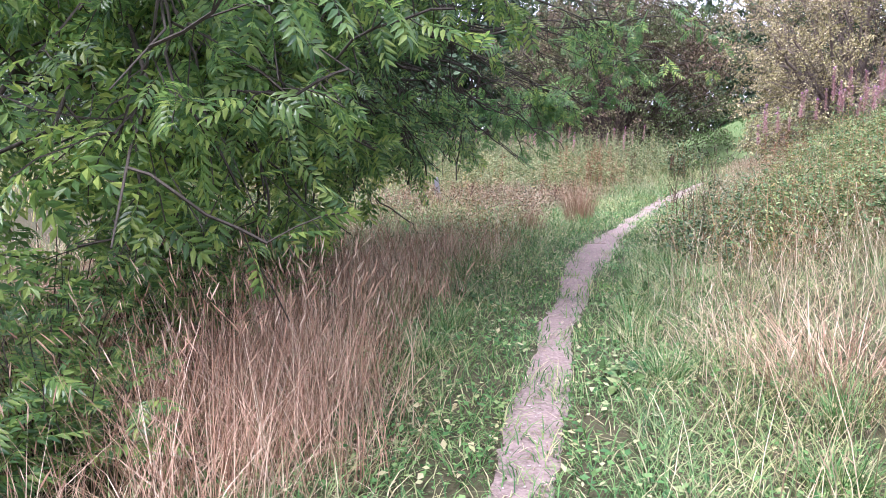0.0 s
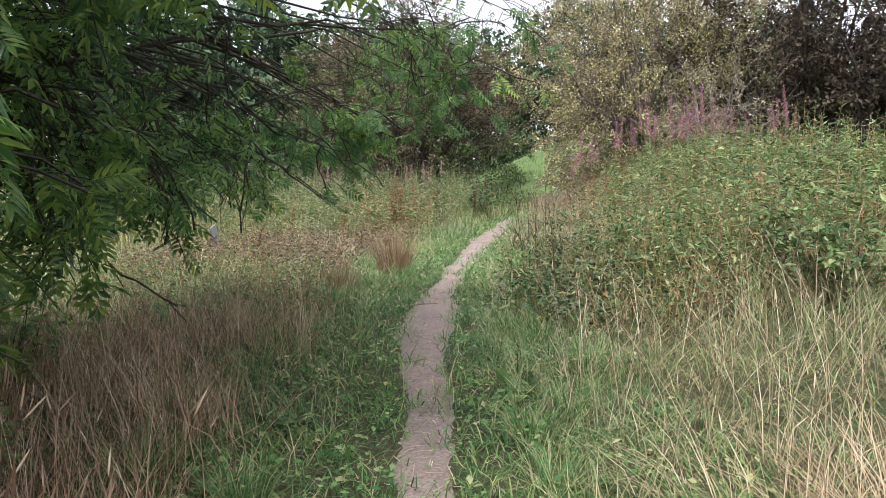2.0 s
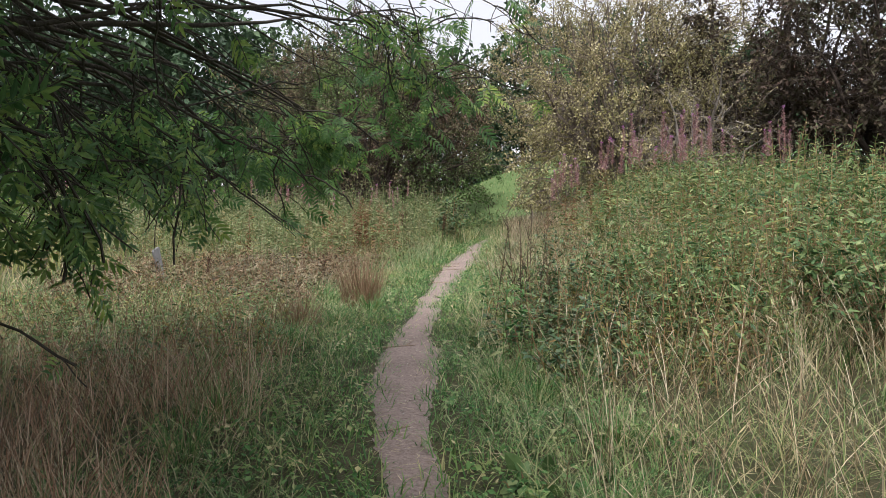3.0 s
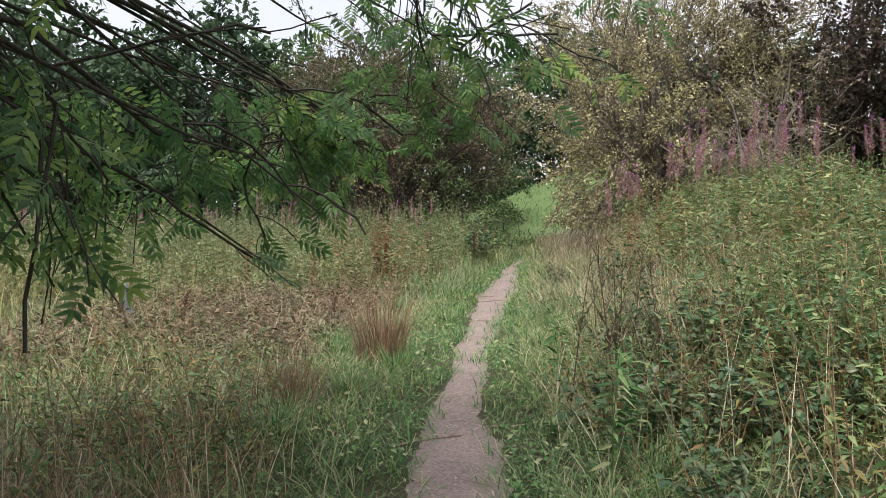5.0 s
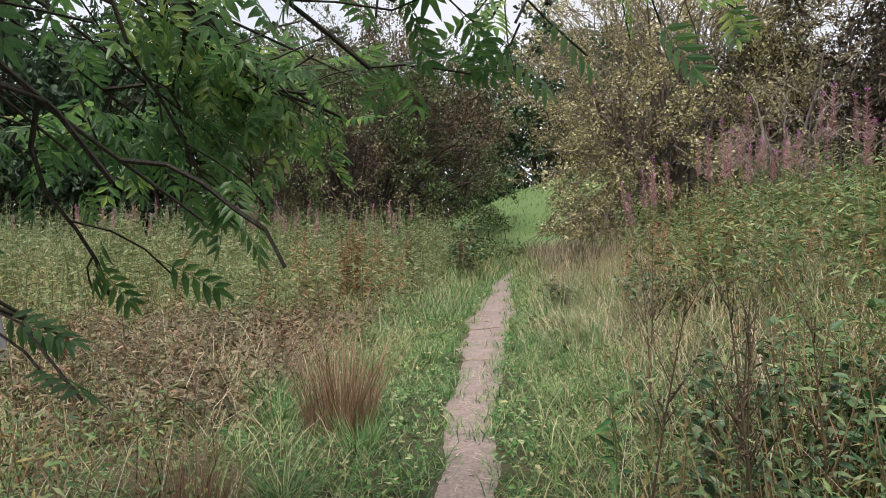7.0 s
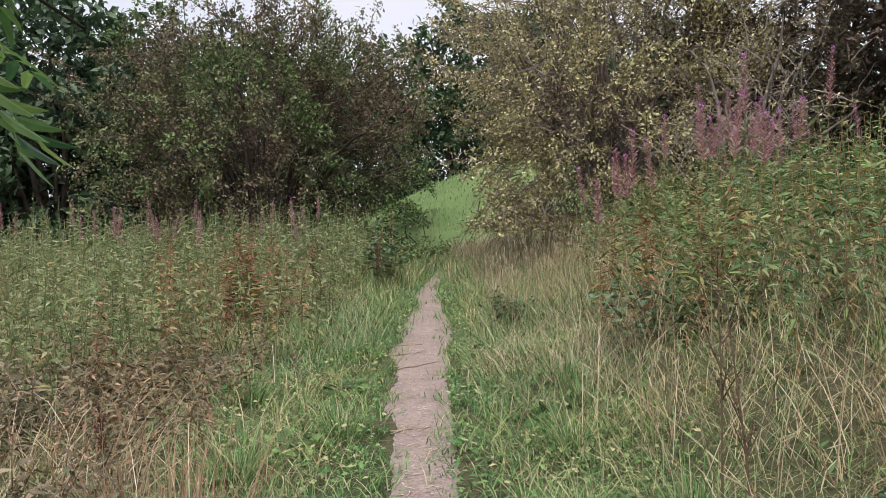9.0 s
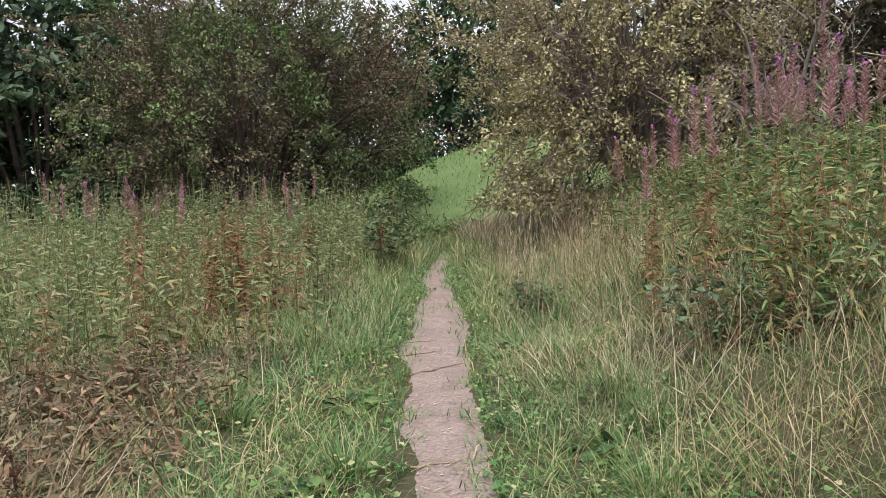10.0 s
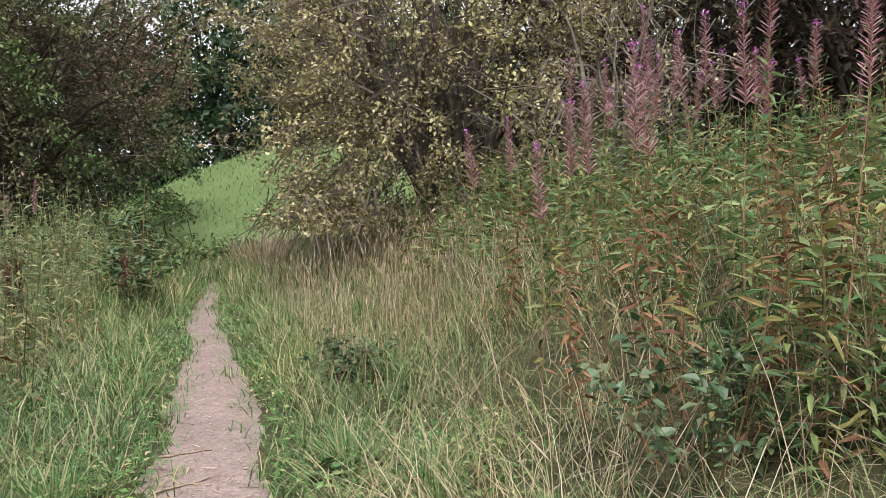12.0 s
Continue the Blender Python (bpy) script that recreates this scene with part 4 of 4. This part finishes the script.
def bush_meshes(radii, height, stems, leaf_mat, bark, leaf, shell, k2=8, k3=6, spread0=0.5, width=0.55, droop=0.03, low=0.1, wander=0.25, twig=0.9, foot=0.0, fine_twigs=True, lumps=0.2, per=70, shoot=0.45, low_share=0.42, tight=1.0):
    """Many-stemmed shrub or low tree about the origin: limb meshes, one twig mesh, one leaf mesh. shell: leaves in the outer crown."""
    n = stems
    v = random_dirs(n)
    v[:, 2] = np.abs(v[:, 2]) - low * RNG.uniform(0, 3, n)
    v = unit(v)
    a = np.arctan2(v[:, 1], v[:, 0])
    ends = v * RNG.uniform(0.55, 0.85, n)[:, None] * np.array([radii[0], radii[1], height * 0.58]) + np.array([0, 0, height * 0.42])
    start = np.stack([np.cos(a) * spread0 * RNG.uniform(0, 1, n), np.sin(a) * spread0 * RNG.uniform(0, 1, n), np.full(n, -0.1)], 1)
    P = limbs(start, ends, 0.10 * height * RNG.uniform(0.4, 1.4, n), 8, 0.16)
    R = np.linspace(0.09, 0.018, 8)[None] * RNG.uniform(0.6, 1.2, n)[:, None] * height / 7
    P2, R2 = spawn(P, R, k2, 0.25, 1.0, twig * 1.1, 0.8, droop, wander, 5, 0.5)
    P3, R3 = spawn(P2, R2, k3, 0.2, 1.0, twig * 0.75, 0.8, droop, wander, 3, 0.6)
    R2, R3 = np.maximum(R2, 0.009), np.maximum(R3, 0.006)
    ok = (P3[..., 2] > 0.05).all(1)
    P3, R3 = P3[ok], R3[ok]
    # leaves: on the twigs, and in uneven sprays over the outer crown
    p, t = along(P3, 5, 0.1, 1.05)
    c = random_dirs(shell // per, 0.0)
    c[:, 2] = np.where(RNG.uniform(0, 1, len(c)) < low_share, -np.abs(c[:, 2]) * foot, np.abs(c[:, 2]))
    c = unit(c)
    bulge = 1 + lumps * waves(c[:, 0] * 3 + c[:, 2] * 2, c[:, 1] * 3 + 1, 1.6) * 0.5
    depth = 1 - 0.4 * RNG.uniform(0, 1, len(c)) ** 1.3
    mid = np.array([0, 0, height * 0.42])
    shape = np.array([radii[0], radii[1], height * 0.58])
    flat = np.maximum(np.linalg.norm(c[:, :2], axis=1), 0.05)
    c[:, :2] *= np.where(c[:, 2] < 0, (1 - 0.25 * np.abs(c[:, 2])) / flat, 1.0)[:, None]
    c[:, 2] = np.where(c[:, 2] < 0, c[:, 2] * 1.25, c[:, 2])
    cen = c * bulge[:, None] * depth[:, None] * shape + mid
    cen[:, 2] = np.maximum(cen[:, 2], 0.15)
    # each spray is a leafy shoot that runs outward and hangs a little
    run = unit(c + random_dirs(len(c)) * 0.7 + np.array([0, 0, 0.15]))
    k = np.repeat(np.arange(len(c)), per)
    q = RNG.uniform(-1, 1, len(k))
    spray = cen[k] + run[k] * (q * shoot)[:, None] + RNG.normal(size=(len(k), 3)) * (shoot * tight * (0.12 + 0.26 * (1 - q * q)))[:, None]
    spray[:, 2] -= (q * q) * shoot * 0.28
    spray = spray[spray[:, 2] > 0.05]
    shoots = np.stack([cen - run * shoot * 1.4, cen, cen + run * shoot * 1.15 - np.array([0, 0, shoot * 0.25])], 1)
    p = np.concatenate([p, spray])
    m = len(p)
    ov, of = oval(1.0, width)
    lv = stamp(ov, of, 0, p, unit(random_dirs(m) + np.array([0, 0, -0.2])), np.array([[0, 0, 1.0]]) + RNG.normal(size=p.shape) * 0.7, leaf * RNG.uniform(0.6, 1.3, m))
    limb = [mesh_of("limb", [tubes(x[None], y[None], 5, 0)], [bark], True) for x, y in zip(P, R)]
    tw = [tubes(P2, R2, 3, 0)] + ([tubes(P3, R3, 3, 0), tubes(shoots, np.tile([0.016, 0.011, 0.005], (len(shoots), 1)), 3, 0)] if fine_twigs else [])
    return limb, mesh_of("twig", tw, [bark]), mesh_of("crown", [lv], [leaf_mat])


def plant_bush(name, meshes, x, y, label, category, turn=0, group="", scale=1.0):
    top = empty(name, (x, y, float(land(x, y)) - 0.05), label, category, group)
    top.rotation_euler, top.scale = (0, 0, turn), (scale,) * 3
    for me in meshes[0]:
        part("limb", me, top)
    tagged(part("twig", meshes[1], top), kind="stuff")
    tagged(part("crown", meshes[2], top), kind="stuff")
    return top


def build_woods():
    plant_bush("sallow", bush_meshes((4.1, 3.7), 7.4, 40, M_SALLOW, M_BARK_TWIG, 0.074, 94000, k3=5, foot=0.9, per=64, shoot=0.42, low_share=0.6, tight=0.62, lumps=0.35), 12.85, 25.3, "big grey-leaved sallow with pale twigs and yellowing leaves", "shrub")
    plant_bush("hawthorn", bush_meshes((5.3, 5.0), 8.3, 44, M_THORN, M_BARK_DARK, 0.11, 84000, droop=0.08, foot=0.9, shoot=0.55, lumps=0.4, per=84, tight=0.6), 7.5, 36.5, "broad round hawthorn, reddish brown with green patches", "tree")
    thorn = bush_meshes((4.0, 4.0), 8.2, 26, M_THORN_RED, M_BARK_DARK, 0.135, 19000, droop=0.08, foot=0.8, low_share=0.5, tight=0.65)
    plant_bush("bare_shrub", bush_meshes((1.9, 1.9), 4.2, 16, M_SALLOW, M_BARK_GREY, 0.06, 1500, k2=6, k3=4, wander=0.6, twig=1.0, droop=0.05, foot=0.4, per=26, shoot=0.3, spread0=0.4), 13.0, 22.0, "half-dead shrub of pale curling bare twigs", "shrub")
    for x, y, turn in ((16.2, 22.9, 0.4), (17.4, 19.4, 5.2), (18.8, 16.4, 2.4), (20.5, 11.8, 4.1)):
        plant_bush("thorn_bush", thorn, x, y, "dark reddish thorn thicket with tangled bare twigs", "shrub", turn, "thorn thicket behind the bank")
    kinds = [bush_meshes((4.4, 4.4), 13.0, 9, M_FAR, M_BARK_DARK, 0.45, 6600, k3=3, low=0.3, twig=1.3, foot=0.9, fine_twigs=False, lumps=0.35, per=40, shoot=0.8), bush_meshes((5.4, 5.4), 11.5, 9, M_FAR, M_BARK_DARK, 0.45, 6800, k3=3, low=0.3, twig=1.3, foot=0.9, fine_twigs=False, lumps=0.35, per=40, shoot=0.8)]
    for i in range(19):
        b = radians(-36 + i * 5.8 + RNG.uniform(-1.2, 1.2))
        r = RNG.uniform(50, 60)
        plant_bush("woodland_tree", kinds[i % 2], r * math.sin(b), r * math.cos(b), "dark green broadleaf tree at the edge of the wood", "tree", RNG.uniform(0, 6.28), "wood beyond the meadow", RNG.uniform(0.82, 0.98))
    for i, (b, r) in enumerate(((-8, 46), (-3, 48), (1.5, 45), (6, 49))):
        plant_bush("woodland_tree", kinds[i % 2], r * math.sin(radians(b)), r * math.cos(radians(b)), "dark green broadleaf tree at the edge of the wood", "tree", i * 1.7, "wood beyond the meadow", 0.88)
    for i in range(16):
        b = radians(-35 + i * 6.6 + RNG.uniform(-1.5, 1.5))
        r = RNG.uniform(63, 70)
        plant_bush("woodland_tree", kinds[(i + 1) % 2], r * math.sin(b), r * math.cos(b), "dark green broadleaf tree deeper in the wood", "tree", RNG.uniform(0, 6.28), "wood beyond the meadow", RNG.uniform(0.85, 1.0))


build_woods()

# ---- single plants and small things ----


def leafy_clump(name, x, y, radius, height, stems, leaves, leaf, mat, label, category, shape=None, stem_mat=None):
    """A low leafy clump: a fan of arching stems with leaves along them."""
    a = RNG.uniform(0, 2 * np.pi, stems)
    r = radius * np.sqrt(RNG.uniform(0.02, 1, stems))
    ends = np.stack([np.cos(a) * r, np.sin(a) * r, height * RNG.uniform(0.4, 1.0, stems) * (1 - 0.35 * (r / radius) ** 2)], 1)
    start = np.stack([np.cos(a) * r * 0.4, np.sin(a) * r * 0.4, np.full(stems, -0.03)], 1)
    P = limbs(start, ends, 0.15 * height, 6, 0.02)
    R = np.linspace(0.006, 0.002, 6)[None] * np.ones((stems, 1))
    p, t = along(P, leaves, 0.15, 1.0)
    tv, tf = shape or lance(1.0, 0.5, 0.25, 0.2)
    d = unit(random_dirs(len(p)) * [1, 1, 0.5] + t * 0.3)
    lv = stamp(tv, tf, 0, p, d, np.array([[0, 0, 1.0]]) + RNG.normal(size=p.shape) * 0.35, leaf * RNG.uniform(0.6, 1.25, len(p)))
    top = empty(name, (x, y, float(land(x, y))), label, category)
    tagged(part("stem", mesh_of("stem", [tubes(P, R, 3, 0)], [stem_mat or M_STEM]), top), kind="stuff")
    tagged(part("foliage", mesh_of("foliage", [lv], [mat]), top), kind="stuff")
    return top


def tussock(name, x, y, n, low, high, radius, width, lean0, lean1, mat, label, head=0):
    r, a = radius * np.sqrt(RNG.uniform(0, 1, n)), RNG.uniform(0, 2 * np.pi, n)
    b = np.stack([np.cos(a) * r, np.sin(a) * r, np.full(n, -0.02)], 1)
    ch = blade_chunks(b, a + RNG.normal(size=n) * 0.5, RNG.uniform(low, high, n), np.full(n, width) * RNG.uniform(0.7, 1.2, n), RNG.uniform(0, lean0, n), RNG.uniform(lean0, lean1, n), segs=3)
    ob = part(name, mesh_of(name, ch, [mat]), None, "", (x, y, float(land(x, y))))
    return tagged(ob, label, "grass", kind="stuff" if n > 200 else "")


tussock("rush_tuft", 2.32, 14.1, 560, 0.35, 0.95, 0.24, 0.0055, 0.25, 1.0, M_BROWN, "upright tuft of dry brown rush beside the path")
tussock("rush_tuft", 1.35, 12.7, 220, 0.3, 0.6, 0.2, 0.006, 0.3, 1.0, M_BROWN, "low tuft of dry brown stems in the grass")
tussock("straw_sheaf", 2.25, 5.3, 260, 0.4, 0.9, 0.8, 0.005, 1.2, 2.0, M_STRAW, "flattened sheaf of lodged pale straw stems")
tussock("straw_sheaf", 2.4, 4.7, 420, 0.4, 0.95, 0.5, 0.005, 1.0, 1.9, M_RED, "flattened sheaf of lodged russet straw stems")
tussock("straw_sheaf", 5.8, 16.9, 260, 0.4, 1.0, 0.7, 0.0045, 1.1, 1.9, M_STRAW, "flattened sheaf of lodged straw under the willowherb")
tussock("straw_sheaf", 1.6, 16.0, 300, 0.4, 1.0, 0.8, 0.005, 1.1, 1.9, M_STRAW, "flattened sheaf of lodged pale straw in the meadow")
for k in range(52):
    ty = 3.0 + k * 0.4 + RNG.uniform(-0.3, 0.3)
    td = (1 if k % 2 else -1) * RNG.uniform(0.5, 1.9)
    tussock("grass_tussock", float(line_x(ty)) + td, ty, 150, 0.18, 0.42, 0.12, 0.007, 0.5, 2.1, M_FRESH, "arching green grass tussock beside the footpath")

DARK_OVAL = lance(1.0, 0.62, 0.2, 0.2)
for x, y, r, h, n in ((3.5, 10.6, 0.55, 0.55, 34), (3.95, 11.5, 0.65, 0.9, 50), (3.1, 9.5, 0.45, 0.4, 22), (3.25, 10.95, 0.5, 0.5, 40), (4.3, 12.1, 0.7, 1.0, 60), (4.0, 10.2, 0.6, 0.7, 44), (4.4, 12.9, 0.55, 0.6, 34), (6.6, 16.8, 0.6, 0.7, 40)):
    leafy_clump("bramble", x, y, r, h, n, 16, 0.066, M_BRAMBLE, "dark green bramble clump at the edge of the grass", "bramble", DARK_OVAL)
leafy_clump("nettle_clump", 6.95, 20.0, 0.42, 0.5, 60, 14, 0.07, M_BRAMBLE, "dark green nettle clump standing in pale grass", "nettle")
leafy_clump("elder_bush", 7.25, 25.3, 0.6, 1.9, 30, 16, 0.11, M_BRAMBLE, "small dark leafy elder bush beside the path", "shrub", DARK_OVAL)
leafy_clump("elder_bush", 8.0, 27.6, 0.8, 1.2, 50, 16, 0.11, M_HERB, "low green leafy bush beside the path", "shrub", DARK_OVAL)
for x, y in ((5.0, 8.2), (4.6, 10.3), (5.9, 7.0), (4.9, 11.7), (5.6, 9.3), (6.3, 5.8)):
    leafy_clump("nettle_clump", x, y, 0.75, 1.0, 70, 16, 0.085, M_HERB, "leafy green nettle clump on the bank", "nettle")
for x, y in ((1.15, 5.0), (1.75, 7.6), (0.3, 7.3), (2.9, 11.1), (4.95, 16.0), (3.3, 16.2), (4.1, 17.6), (5.8, 18.4)):
    leafy_clump("plantain", x, y, 0.2, 0.12, 12, 3, 0.12, M_HERB, "flat rosette of broad green leaves beside the path", "weed", DARK_OVAL)


def seed_stalk(name, h, mat, density, size, label, category):
    """An upright stalk whose upper half carries dark seeds on short side stems."""
    top = empty(name, (0, 0, 0), label, category)
    P = np.array([[[0, 0, -0.02], [0.01, 0.0, h * 0.5], [0.0, 0.015, h]]])
    S, SR = spawn(P, np.array([[0.006, 0.005, 0.002]]), 9, 0.45, 0.95, h * 0.2, 0.5, -0.1, 0.05, 4, 0.7)
    part("stem", mesh_of("stem", [tubes(P, np.array([[0.006, 0.005, 0.002]]), 5, 0), tubes(S, SR, 3, 0)], [M_KNAP]), top)
    p, t = along(np.concatenate([S, S]), density, 0.15, 1.0)
    q = P[0, 1] + (P[0, 2] - P[0, 1]) * RNG.uniform(0, 1, (density * 6, 1))
    p = np.concatenate([p, q]) + RNG.normal(size=(len(p) + len(q), 3)) * size * 0.5
    tv, tf = plume()
    tv = tv * [1, 4.5, 4.5]
    tagged(part("seed", mesh_of("seed", [stamp(tv, tf, 0, p, random_dirs(len(p), 0.3), random_dirs(len(p)), size * RNG.uniform(0.6, 1.3, len(p)))], [mat]), top, "dark dry seeds"), kind="stuff")
    return top


def set_out(first, spots, low=0.85, high=1.12):
    for k, (x, y) in enumerate(spots):
        m = pose(x, y, float(land(x, y)) - 0.01, RNG.normal() * 5, RNG.normal() * 5, RNG.uniform(0, 360))
        if k == 0:
            first.matrix_basis = m
        else:
            c = copy_thing(first, m)
            c.scale = (RNG.uniform(low, high),) * 3


set_out(seed_stalk("dock", 1.05, M_DOCK, 14, 0.022, "dark brown dock stalk crowded with dry seeds", "dock"), [(5.45, 23.3), (5.3, 23.0), (6.7, 24.3)])
set_out(seed_stalk("dock", 0.55, M_DOCK, 7, 0.016, "short dark red-brown dock stalk in dry grass", "dock"), [(2.15, 16.0), (0.4, 15.4)])
set_out(seed_stalk("seeding_herb", 1.15, M_KNAP, 3, 0.016, "dark dry herb stalk with spaced seed heads", "weed"), [(3.36, 11.3), (3.2, 11.0), (3.5, 11.6), (3.6, 11.1), (3.3, 11.9), (3.8, 11.9), (4.3, 13.4), (4.6, 13.9)])


def dead_herb(h):
    top = empty("dead_willowherb", (0, 0, 0), "withered rust-brown willowherb among green plants", "willowherb", "withered willowherbs")
    ch = herb_chunks(np.zeros((1, 3)), np.array([h]), 0.05, 70, 0.125, True, 1.2)
    part("stem", mesh_of("stem", [ch[0]], [M_RUST]), top)
    part("foliage", mesh_of("foliage", [ch[1]], [M_STEM, M_HERB, M_HERB_YELLOW, M_RUST]), top)
    return top


spots = [(4.04 + RNG.normal() * 0.28, 21.2 + RNG.normal() * 0.35) for _ in range(20)] + [(3.2 + RNG.normal() * 0.3, 20.2 + RNG.normal() * 0.3) for _ in range(5)]
spots += [(6.7, 17.0), (6.95, 16.75), (6.65, 17.5), (7.3, 16.6), (7.1, 17.4), (7.9, 19.3), (2.2, 18.3), (1.2, 19.4)]
set_out(dead_herb(1.25), spots, 0.75, 1.08)


def young_herb():
    top = empty("young_willowherb", (0, 0, 0), "young bright green willowherb shoot in rough grass", "willowherb", "young willowherb shoots")
    ch = herb_chunks(np.zeros((1, 3)), np.array([0.72]), 0.05, 36, 0.13, True, -0.6)
    part("stem", mesh_of("stem", [ch[0]], [M_FRESH]), top)
    part("foliage", mesh_of("foliage", [ch[1]], [M_FRESH, M_FRESH, M_FRESH, M_FRESH]), top)
    return top


set_out(young_herb(), [(2.9, 10.45), (3.05, 10.65), (2.7, 10.15), (3.4, 12.3), (4.9, 10.9), (5.4, 12.2)])


def build_post():
    bm = bmesh.new()
    bmesh.ops.create_cube(bm, size=1)
    bmesh.ops.scale(bm, vec=(0.1, 0.08, 0.75), verts=bm.verts)
    bmesh.ops.bevel(bm, geom=bm.edges[:], offset=0.008, segments=2, affect="EDGES")
    for v in bm.verts:
        v.co.z += 0.2
        if v.co.z > 0.4:
            v.co.z += v.co.x * 0.5
    me = bpy.data.meshes.new("post")
    bm.to_mesh(me)
    me.materials.append(M_POST)
    ob = part("post", me, None, "", (-0.16, 16.6, float(land(-0.16, 16.6))))
    ob.rotation_euler = (radians(-4), radians(-9), radians(25))
    tagged(ob, "short leaning weathered grey post in the grass", "post")


build_post()


def build_litter():
    for x, y, a, L in ((2.05, 11.35, 0.15, 0.5), (2.65, 11.5, -0.2, 0.28), (5.15, 18.9, 0.1, 0.4), (5.0, 18.3, 0.3, 0.55), (5.35, 19.4, -0.3, 0.3), (1.4, 8.8, 0.3, 0.25), (4.1, 16.3, -0.1, 0.28)):
        u = np.linspace(-0.5, 0.5, 6)
        p = np.stack([u * L * math.cos(a), u * L * math.sin(a), np.zeros(6)], 1) + RNG.normal(size=(6, 3)) * [0.008, 0.012, 0.0]
        p[:, 2] += 0.006
        side, sr = spawn(p[None], np.full((1, 6), 0.006), 2, 0.3, 0.8, L * 0.3, 0.6, 0.0, 0.1, 3, 0.7)
        side[..., 2] = np.maximum(side[..., 2], 0.003)
        ob = part("stick", mesh_of("stick", [tubes(p[None], np.linspace(0.007, 0.004, 6)[None], 6, 0), tubes(side, sr, 4, 0)], [M_STICK], True), None, "", (x, y, float(land(x, y)) + 0.008))
        tagged(ob, "thin dry fallen stick lying on the footpath", "stick", "sticks on the footpath")
    n = 700
    y = RNG.uniform(1, 30, n)
    x = line_x(y) + RNG.normal(size=n) * 0.28 * np.interp(y, WIDE_Y, WIDE)
    tv, tf = plume()
    tv = (tv - [0.5, 0, 0]) * [1, 5, 3.5]
    stuff("gravel", [stamp(tv, tf, 0, rooted(x, y, -0.012), random_dirs(n) * [1, 1, 0.1], np.array([[0, 0, 1.0]]) + RNG.normal(size=(n, 3)) * 0.2, RNG.uniform(0.008, 0.026, n))], [M_STONE], "small pale stones trodden into the footpath", "gravel")
    n = 900
    y = RNG.uniform(1, 30, n)
    x = line_x(y) + RNG.normal(size=n) * 0.35 * np.interp(y, WIDE_Y, WIDE)
    b = rooted(x, y, -0.014)
    stuff("straw_litter", blade_chunks(b, RNG.uniform(0, 6.28, n), RNG.uniform(0.04, 0.13, n), np.full(n, 0.006), np.full(n, 1.45), np.full(n, 1.62), segs=2), [M_STRAW], "bits of dry straw lying on the footpath", "litter")


build_litter()

# weeds where the path dips out of sight below the mound
for x, y, r, h, mat in ((8.9, 28.7, 0.6, 0.95, M_HERB), (9.7, 29.8, 0.75, 0.85, M_HERB), (10.6, 30.8, 0.7, 0.8, M_HERB), (9.1, 29.6, 0.5, 1.0, M_BRAMBLE), (11.6, 31.0, 0.6, 0.7, M_HERB)):
    leafy_clump("nettle_clump", x, y, r, h, 70, 14, 0.1, mat, "leafy green nettle clump at the foot of the mound", "nettle")
for x, y in ((11.2, 29.3), (11.9, 30.2), (10.8, 28.6), (12.6, 30.6)):
    tussock("straw_sheaf", x, y, 240, 0.5, 0.95, 0.45, 0.012, 0.5, 1.4, M_STRAW, "standing sheaf of pale dry grass below the mound")

# young ash growth in the shade under the tree's edge
for x, y, r, h, n in ((-1.75, 3.5, 0.45, 0.85, 22), (-2.2, 4.3, 0.6, 0.95, 30), (-2.0, 2.9, 0.4, 0.6, 18), (-2.7, 5.2, 0.7, 1.3, 34), (-1.75, 5.3, 0.5, 1.3, 30), (-2.2, 6.1, 0.7, 1.6, 44),
                      (-1.5, 6.9, 0.5, 1.0, 26), (-2.3, 7.6, 0.7, 1.2, 34), (-1.6, 8.7, 0.6, 1.0, 30), (-2.6, 9.6, 0.7, 1.1, 34)):
    leafy_clump("ash_sapling", x, y, r, h, n, 7, 0.2, M_ASH, "dark green ash saplings in the shade of the tree", "sapling", pinnate(), M_BARK)
